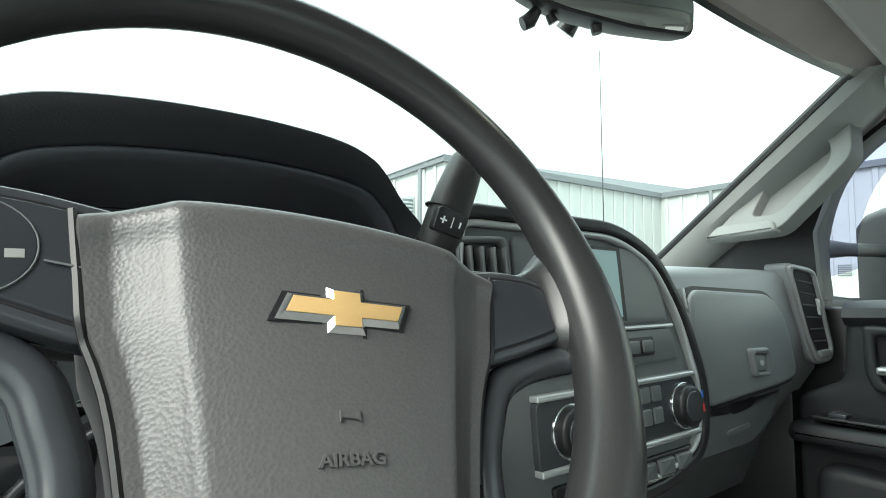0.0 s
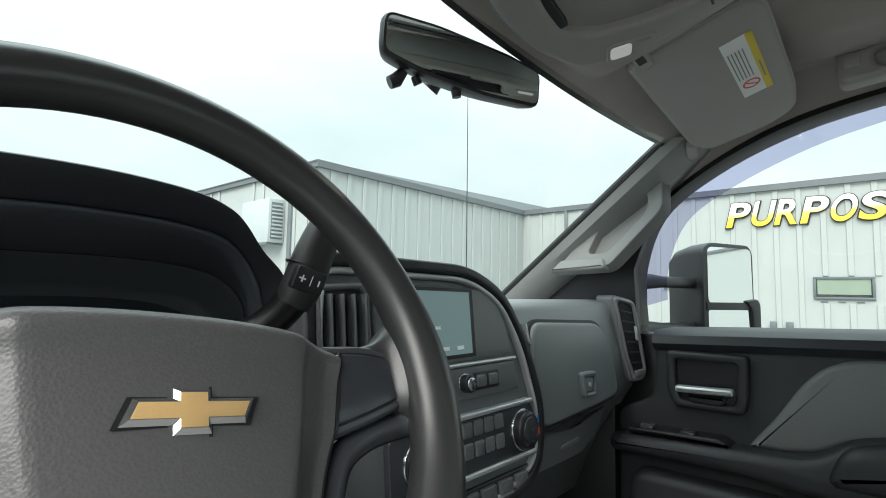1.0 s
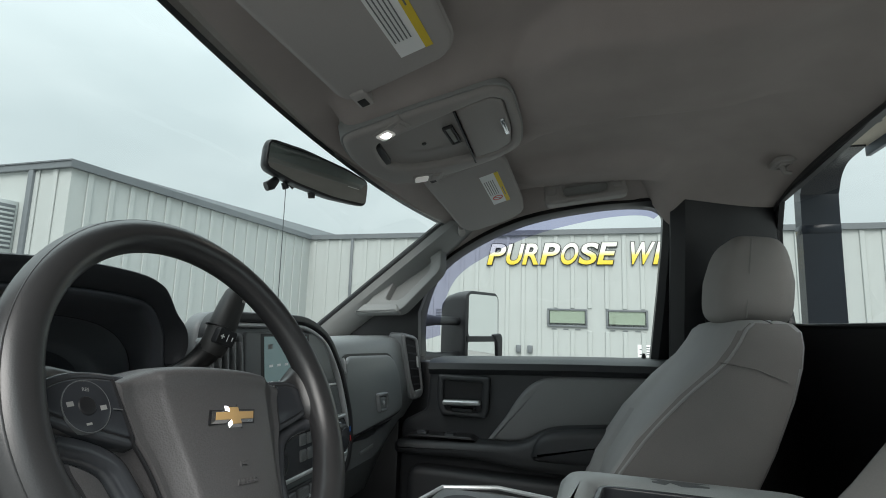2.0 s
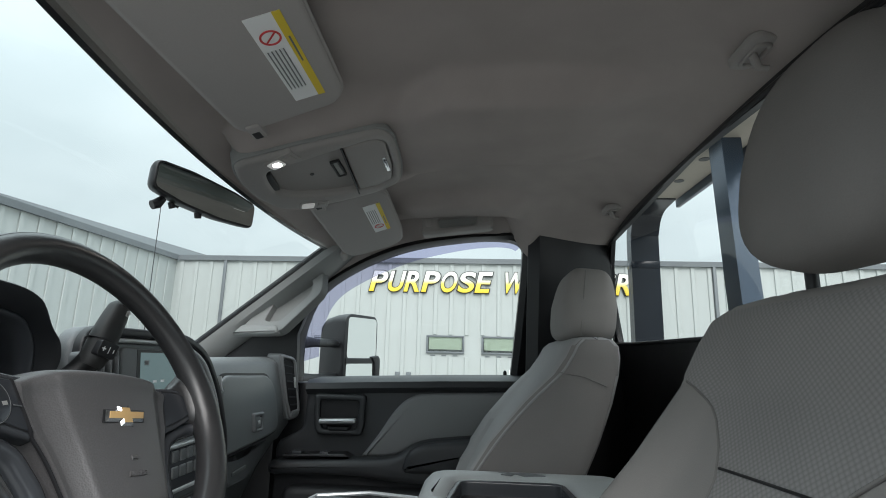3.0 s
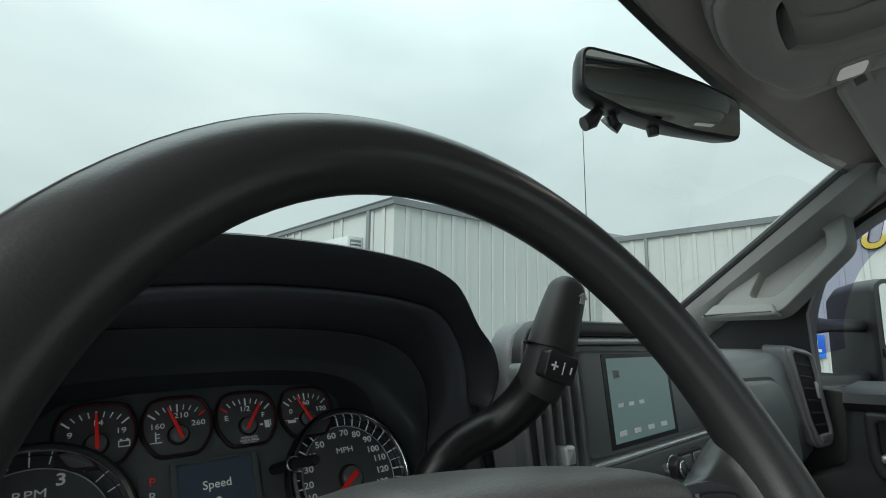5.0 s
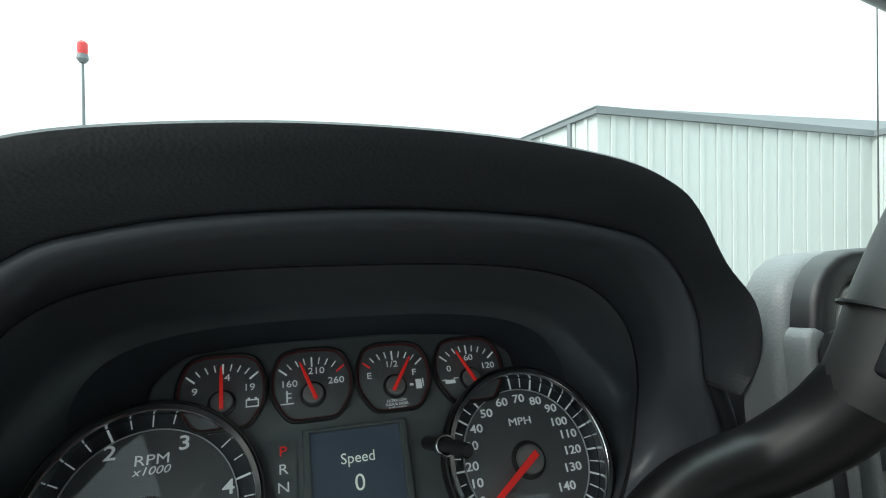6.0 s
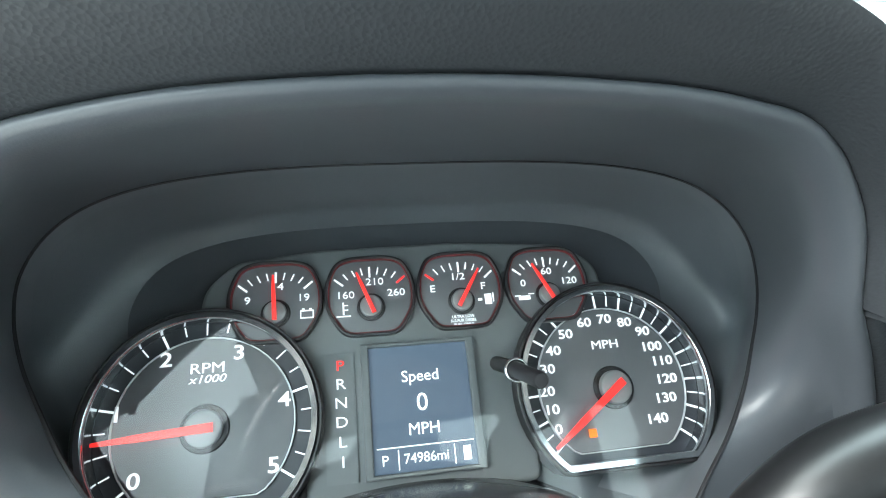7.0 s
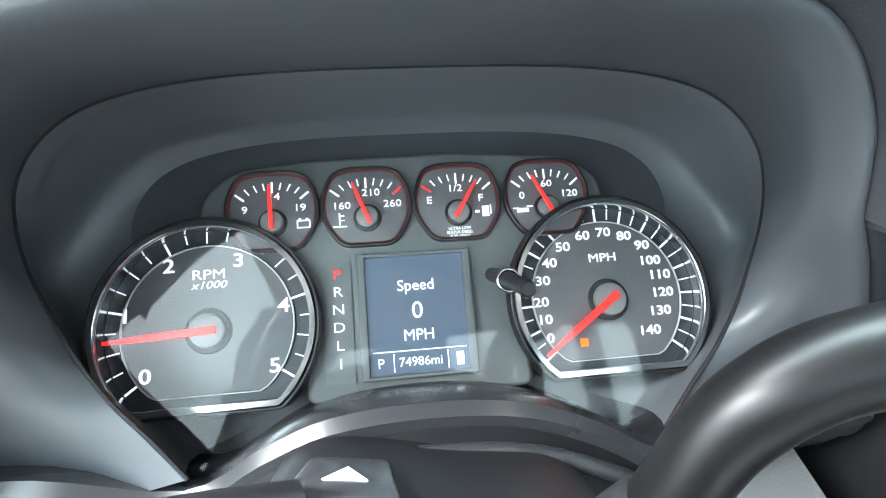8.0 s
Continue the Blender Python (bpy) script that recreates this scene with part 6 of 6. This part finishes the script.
def coat_hook(x):
    h = thing("coat_hook", (x, -0.50, 1.938), "grey plastic coat hook in the rear headliner", "coat hook", "coat hooks")
    m = basis((x, -0.50, roof(x, -0.50) - 0.001), (1, 0, 0), (0, 0.99, -0.05)) @ Matrix.Rotation(math.pi, 4, "X")
    b = part("base", plate(rounded([(-0.038, -0.020), (0.038, -0.020), (0.038, 0.020), (-0.038, 0.020)], 0.018, 5), 0.006, 0.004, m, back=0.004), M_CONSOLE, h)
    part("recess", ring_plate(rounded([(-0.026, -0.011), (0.026, -0.011), (0.026, 0.011), (-0.026, 0.011)], 0.010, 5), rounded([(-0.020, -0.007), (0.020, -0.007), (0.020, 0.007), (-0.020, 0.007)], 0.007, 5), 0.010, 0.002, m), M_CONSOLE, b)
    part("hook", tube([m @ Vector((0.0, -0.004, 0.004)), m @ Vector((0.004, 0.004, 0.022)), m @ Vector((0.004, 0.016, 0.024))], [0.006, 0.005, 0.004], 10), M_CONSOLE, h)
    return h


coat_hook(0.80)
coat_hook(0.10)

# ---- door mirror ----
dm = thing("door_mirror", (1.40, 0.38, 1.40), "black towing mirror on two arms beside the passenger door", "door mirror")
DMM = basis((1.582, 0.318, 1.55), (0.89, -0.45, 0), (0, 0, 1))
dmo = ccw(rounded([(-0.105, 0.108), (-0.075, 0.128), (0.085, 0.126), (0.102, 0.105), (0.107, -0.20), (-0.105, -0.20)], 0.03, 5))
part("housing", loft([[DMM @ Vector((p.x * f - 0.010 * (1 - f) * 8, p.y * f, w)) for p in dmo] for f, w in ((0.70, -0.125), (0.88, -0.105), (0.97, -0.06), (1.0, -0.01), (0.99, 0.004), (0.955, 0.006))]), M_BLACK, dm)
part("glass", plate(rounded([(-0.088, 0.114), (0.090, 0.114), (0.094, -0.048), (-0.088, -0.048)], 0.018), 0.0075, 0.0, DMM), M_MIRROR, dm)
part("spotter_glass", plate(rounded([(-0.088, -0.066), (0.094, -0.066), (0.096, -0.18), (-0.088, -0.18)], 0.012), 0.0075, 0.0, DMM), M_MIRROR, dm)
part("divider", plate([(-0.095, -0.046), (0.10, -0.046), (0.10, -0.068), (-0.095, -0.068)], 0.010, 0.002, DMM), M_BLACK, dm)
part("pivot", plate(rounded([(0.055, -0.040), (0.105, -0.034), (0.118, -0.05), (0.118, -0.13), (0.085, -0.13), (0.080, -0.065)], 0.012), 0.016, 0.005, DMM), M_BLACK, dm)
for z in (1.558, 1.430):
    part("arm", tube([(1.24, 0.47, z - 0.004), (1.30, 0.455, z), (1.36, 0.435, z), (1.51, 0.395, z)], [0.022, 0.022, 0.016, 0.016], 14), M_BLACK, dm)
part("arm_base", box(1.20, 1.25, 0.43, 0.50, 1.40, 1.58, 0.015), M_BLACK, dm)

# ---- radio mast on the fender ----
mast = thing("radio_mast", (1.12, 0.93, 1.10), "thin black radio mast on the front fender", "antenna")
part("rod", tube([(1.12, 0.93, 1.14), (1.115, 0.93, 1.7), (1.11, 0.93, 2.16)], [0.0022, 0.0016, 0.001], 8), M_BLACK, mast)
part("base", tube([(1.12, 0.93, 1.08), (1.12, 0.93, 1.12), (1.12, 0.93, 1.15)], [0.02, 0.015, 0.004], 12), M_BLACK, mast)

# ---- rack behind the cab ----
rack = thing("cab_rack", (CX, -0.76, 0.0), "dark blue steel rack standing behind the cab", "cab rack")
for s in (1, -1):
    sx = (lambda x: x) if s > 0 else (lambda x: 2 * CX - x)
    path = smooth_line([(sx(1.32), -0.74, 0.0), (sx(1.32), -0.74, 1.0), (sx(1.32), -0.74, 1.85), (sx(1.305), -0.74, 1.98), (sx(1.24), -0.74, 2.045), (sx(1.12), -0.74, 2.06)], 5)
    rows = []
    for i, p in enumerate(path):
        t = (path[min(i + 1, len(path) - 1)] - path[max(i - 1, 0)]).normalized()
        nrm = Vector((t.z, 0, -t.x)) * 0.025
        rows.append([p + nrm + Vector((0, 0.048, 0)), p + nrm - Vector((0, 0.048, 0)), p - nrm - Vector((0, 0.048, 0)), p - nrm + Vector((0, 0.048, 0))])
    part("post", loft(rows), M_POST, rack)
    part("weld_collar", box(sx(1.32) - 0.0265, sx(1.32) + 0.0265, -0.790, -0.690, 1.838, 1.866, 0.004), M_POST, rack)
    part("brace", loft([[Vector((sx(x + a), y, z)) for a, y in ((-0.05, -0.76), (0.045, -0.76), (0.045, -0.74), (0.015, -0.715), (-0.05, -0.715))] for x, z in ((0.635, 0.0), (0.635, 1.30), (0.67, 1.70), (0.695, 2.04))]), M_STEEL, rack)
part("top_bar", box(-0.36, 1.16, -0.80, -0.68, 2.04, 2.075, 0.006), M_PALE, rack, "dusty pale top bar")
part("top_edge", box(-0.36, 1.16, -0.815, -0.802, 2.02, 2.085, 0.003), M_STEEL, rack)
for x in (0.95, 0.78, 0.02, -0.15):
    part("bolt_hole", plate(circle(0.014, 18, x, -0.735), 0.001, 0.0, Matrix.Translation((0, 0, 2.0388))), M_BLACK, rack)

# ---- outside ----
tagged(part("ground", sheet(lambda u, v: (-900 + 1800 * u, -900 + 1800 * v, 0), 40, 40), M_LOT), "weathered grey concrete lot reaching the horizon", "ground", kind="structure")

bd = thing("building", (12.5, 7.88, 0), "pale grey ribbed steel warehouse with dark roof trim", "building")
EAVE = 3.90
for name, b in (("wall", (12.48, 12.68, -40, 7.88)), ("wall", (5.40, 12.68, 7.88, 8.08)), ("wall", (5.40, 5.60, 8.08, 30))):
    part(name, box(*b, 0, EAVE - 0.05), M_WALL, bd)
part("roof", loft([[Vector((5.3, 30, EAVE)), Vector((5.3, 7.8, EAVE)), Vector((12.4, 7.8, EAVE)), Vector((12.4, -40, EAVE))], [Vector((30, 34, EAVE + 0.9)), Vector((30, 20, EAVE + 0.9)), Vector((30, 8, EAVE + 0.9)), Vector((30, -40, EAVE + 0.9))]], closed=False), M_FASCIA, bd)
for b in ((12.40, 12.50, -40.1, 7.80), (5.32, 12.50, 7.80, 7.90), (5.32, 5.42, 7.90, 30.1)):
    f = part("fascia", box(*b, EAVE - 0.10, EAVE + 0.03), M_FASCIA, bd)
for b in ((12.455, 12.485, 6.46, 6.54), (12.455, 12.485, -6.05, -5.97), (5.375, 5.405, 8.63, 8.74)):
    part("downpipe", box(b[0] - 0.05, b[1], b[2], b[3], 0, EAVE - 0.05, 0.01), M_FASCIA, bd)


def facade_window(y0, y1, z0, z1):
    w = part("window", box(12.462, 12.479, y0, y1, z0, z1), M_BLACK, bd)
    t = 0.045
    for b in ((y0 - t, y1 + t, z1, z1 + t), (y0 - t, y1 + t, z0 - t, z0), (y0 - t, y0, z0, z1), (y1, y1 + t, z0, z1)):
        part("frame", box(12.43, 12.478, b[0], b[1], b[2], b[3], 0.004), M_FASCIA, w)
    part("pane", box(12.452, 12.458, y0, y1, z0, z1), M_WINPANE, w)
    part("blind", box(12.4585, 12.4615, y0 + 0.02, y1 - 0.02, z0 + 0.05, z1), M_BLIND, w, "pale blind half drawn")
    for i in range(3):
        part("weep_slot", box(12.466, 12.4795, y0 + 0.12 + 0.28 * i, y0 + 0.24 + 0.28 * i, z0 - 0.11, z0 - 0.085), M_FASCIA, w)


M_WINPANE = pane("office_glass", (0.95, 0.98, 0.96), 0.4)
M_ACBOX = mat("weathered_casing_paint", (0.46, 0.50, 0.50), 0.5, vary=0.05, stain=0.2)
M_BLIND = mat("pale_blind", (0.34, 0.37, 0.31), 0.7, vary=0.1, stain=0.25)
facade_window(0.20, 1.06, 1.58, 1.93)
facade_window(-1.16, -0.32, 1.58, 1.93)
# air conditioner hung on the far wing
ac = thing("air_conditioner", (5.22, 9.47, 2.43), "pale boxy air conditioner hung on the steel wall", "air conditioner")
part("casing", box(5.045, 5.398, 8.95, 10.0, 2.43, 3.29, 0.015), M_ACBOX, ac)
part("grille", box(5.10, 5.35, 8.936, 8.952, 2.50, 3.22, 0.004), M_FASCIA, ac, "dark side grille")
for i in range(9):
    part("slat", box(5.11, 5.34, 8.926, 8.938, 2.53 + 0.075 * i, 2.565 + 0.075 * i, 0.004), M_ACBOX, ac)
part("bracket", box(5.06, 5.40, 8.99, 9.03, 2.39, 2.432, 0.004), M_FASCIA, ac)
part("bracket", box(5.06, 5.40, 9.92, 9.96, 2.39, 2.432, 0.004), M_FASCIA, ac)
lv = part("louvre", box(12.465, 12.479, 3.64, 3.98, 1.68, 1.90), M_FASCIA, bd)
for i in range(5):
    part("blade", box(12.44, 12.478, 3.66, 3.96, 1.70 + 0.04 * i, 1.715 + 0.04 * i), M_WALL, lv)
for y0 in (1.80, 1.52):
    part("meter_box", box(12.40, 12.479, y0 - 0.06, y0 + 0.06, 0.88, 1.06, 0.01), M_FASCIA, bd)
nt = part("notice_board", box(12.470, 12.4795, -1.26, -0.96, 0.90, 1.18), M_WHITE, bd)
for i in range(4):
    part("notice_line", box(12.4665, 12.4695, -1.22, -1.00 - 0.05 * (i % 2), 0.95 + 0.055 * i, 0.972 + 0.055 * i), M_FASCIA, nt)

# wall sign: slanted two-tone shapes on dark backings
M_SIGN = bpy.data.materials.new("two_tone_sign_face")
M_SIGN.use_nodes = True
sn, sl = M_SIGN.node_tree.nodes, M_SIGN.node_tree.links
sc, sx_, sr = sn.new("ShaderNodeTexCoord"), sn.new("ShaderNodeSeparateXYZ"), sn.new("ShaderNodeValToRGB")
sl.new(sc.outputs["Generated"], sx_.inputs[0])
sl.new(sx_.outputs[2], sr.inputs[0])
sr.color_ramp.elements[0].position, sr.color_ramp.elements[0].color = 0.0, (0.78, 0.58, 0.03, 1)
sr.color_ramp.elements[1].position, sr.color_ramp.elements[1].color = 0.62, (0.86, 0.86, 0.78, 1)
e = sr.color_ramp.elements.new(0.40)
e.color = (0.80, 0.64, 0.12, 1)
sl.new(sr.outputs[0], sn["Principled BSDF"].inputs["Base Color"])
sn["Principled BSDF"].inputs["Roughness"].default_value = 0.4
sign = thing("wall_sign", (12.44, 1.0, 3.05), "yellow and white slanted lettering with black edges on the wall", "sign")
SG = basis((12.478, 0, 0), (0, -1, 0), (0, 0, 1))


LEAN = 0.13 / 0.56


def slanted(u, pts):
    return [(u + a + LEAN * b, 3.07 + b) for a, b in pts]


def sign_block(u, w):
    back = part("backing", plate(rounded(slanted(u, [(-0.03, -0.03), (w + 0.03, -0.03), (w + 0.03, 0.53), (-0.03, 0.53)]), 0.06), 0.05, 0.0, SG), M_BLACK, sign)
    part("shape", plate(rounded(slanted(u, [(0, 0), (w, 0), (w, 0.50), (0, 0.50)]), 0.07), 0.085, 0.012, SG, back=-0.05), M_SIGN, back)


def letter_mesh(ch, u, w, fat, depth, z0):
    """One slanted heavy letter, w wide and half a metre high, standing off the wall."""
    cu = bpy.data.curves.new("letter", "FONT")
    cu.body, cu.size, cu.extrude, cu.offset, cu.bevel_depth = ch, 1.0, depth, fat, 0.0
    ob = bpy.data.objects.new("letter", cu)
    me = bpy.data.meshes.new_from_object(ob)
    bpy.data.objects.remove(ob)
    bpy.data.curves.remove(cu)
    bm = bmesh.new()
    bm.from_mesh(me)
    bpy.data.meshes.remove(me)
    x0, x1 = min(v.co.x for v in bm.verts) + fat, max(v.co.x for v in bm.verts) - fat
    y0, y1 = min(v.co.y for v in bm.verts) + fat, max(v.co.y for v in bm.verts) - fat
    for v in bm.verts:
        h = 0.50 * (v.co.y - y0) / (y1 - y0)
        v.co = Vector((u + w * (v.co.x - x0) / (x1 - x0) + LEAN * h, 3.07 + h, z0 + v.co.z))
    bm.transform(SG)
    return bm


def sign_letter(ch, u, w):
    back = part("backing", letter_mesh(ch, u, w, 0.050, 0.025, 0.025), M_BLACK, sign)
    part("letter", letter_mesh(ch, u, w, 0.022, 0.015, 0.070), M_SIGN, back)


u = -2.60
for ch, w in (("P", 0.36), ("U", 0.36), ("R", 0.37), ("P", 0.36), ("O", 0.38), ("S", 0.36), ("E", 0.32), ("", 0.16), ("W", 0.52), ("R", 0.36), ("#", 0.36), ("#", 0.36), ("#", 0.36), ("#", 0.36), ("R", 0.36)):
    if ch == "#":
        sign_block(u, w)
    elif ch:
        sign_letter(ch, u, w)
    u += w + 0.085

park = thing("parking_sign", (12.42, 3.02, 0.0), "blue parking sign with a white mark on a post", "sign")
part("post", box(12.41, 12.44, 3.00, 3.04, 0, 1.42, 0.004), M_SILVER, park)
pl = part("face", box(12.395, 12.405, 2.87, 3.17, 0.95, 1.40, 0.004), M_BLUE, park)
part("mark", box(12.388, 12.394, 2.99, 3.05, 1.12, 1.30), M_WHITE, pl)
part("mark", box(12.388, 12.394, 2.93, 3.09, 1.06, 1.12), M_WHITE, pl)

bc = thing("beacon_mast", (-7.3, 25, 0), "tall steel mast with a red beacon on top", "mast")
part("pole", tube([(-7.3, 25, 0), (-7.3, 25, 5), (-7.3, 25, 9.2)], [0.09, 0.07, 0.05], 12), M_FASCIA, bc)
part("beacon", tube([(-7.3, 25, 9.5), (-7.3, 25, 9.6), (-7.3, 25, 9.95), (-7.3, 25, 10.05)], [0.16, 0.19, 0.19, 0.10], 16), M_PRINTRED, bc, "red beacon lens")
part("collar", tube([(-7.3, 25, 9.15), (-7.3, 25, 9.3), (-7.3, 25, 9.5)], [0.12, 0.22, 0.20], 16), M_FASCIA, bc)

# woods far behind the truck
M_LEAF = mat("leaves", (0.06, 0.09, 0.035), 0.7, vary=0.4, size=0.3)
rng = random.Random(5)
bm = bmesh.new()
for k in range(150):
    cx, cy, h = rng.uniform(-90, 130), rng.uniform(-110, -75), rng.uniform(1.6, 4.0)
    for _ in range(26):
        c = Vector((cx + rng.gauss(0, h * 0.45), cy + rng.gauss(0, h * 0.3), abs(rng.gauss(h * 0.5, h * 0.28))))
        a, b = Vector((rng.gauss(0, 1), rng.gauss(0, 1), rng.gauss(0, 1))).normalized() * 0.45, Vector((rng.gauss(0, 1), rng.gauss(0, 1), rng.gauss(0, 1))).normalized() * 0.45
        bm.faces.new([bm.verts.new(p) for p in (c - a, c - b, c + a, c + b)])
tagged(part("far_woods", bm, M_LEAF), "low green woods along the far edge of the lot", "woods", kind="stuff")

# siding ribs of the building, one by one
def rib_mesh(z0, z1):
    me = bpy.data.meshes.new("rib")
    rb = box(-0.028, 0.0, -0.05, 0.05, z0, z1, 0.008, 1)
    rb.to_mesh(me)
    rb.free()
    me.materials.append(M_WALL)
    return me


RIB, RIB_LOW, RIB_HIGH = rib_mesh(0, EAVE - 0.10), rib_mesh(0, 1.45), rib_mesh(1.99, EAVE - 0.10)


def put_rib(me, x, y, turn):
    r = new("rib", me)
    r.parent = bd
    r.matrix_basis = Matrix.Translation(Vector((x, y, 0)) - origin(bd)) @ Matrix.Rotation(turn, 4, "Z")


for i in range(52):
    y = 7.70 - 0.40 * i
    if -1.27 < y < -0.21 or 0.09 < y < 1.17:
        put_rib(RIB_LOW, 12.479, y, 0)
        put_rib(RIB_HIGH, 12.479, y, 0)
    else:
        put_rib(RIB, 12.479, y, 0)
for i in range(17):
    put_rib(RIB, 5.72 + 0.40 * i, 7.879, math.pi / 2)
for i in range(16):
    if not (8.65 < 8.20 + 0.40 * i < 9.75 or 10.3 < 8.20 + 0.40 * i < 11.4):
        put_rib(RIB, 5.399, 8.20 + 0.40 * i, 0)
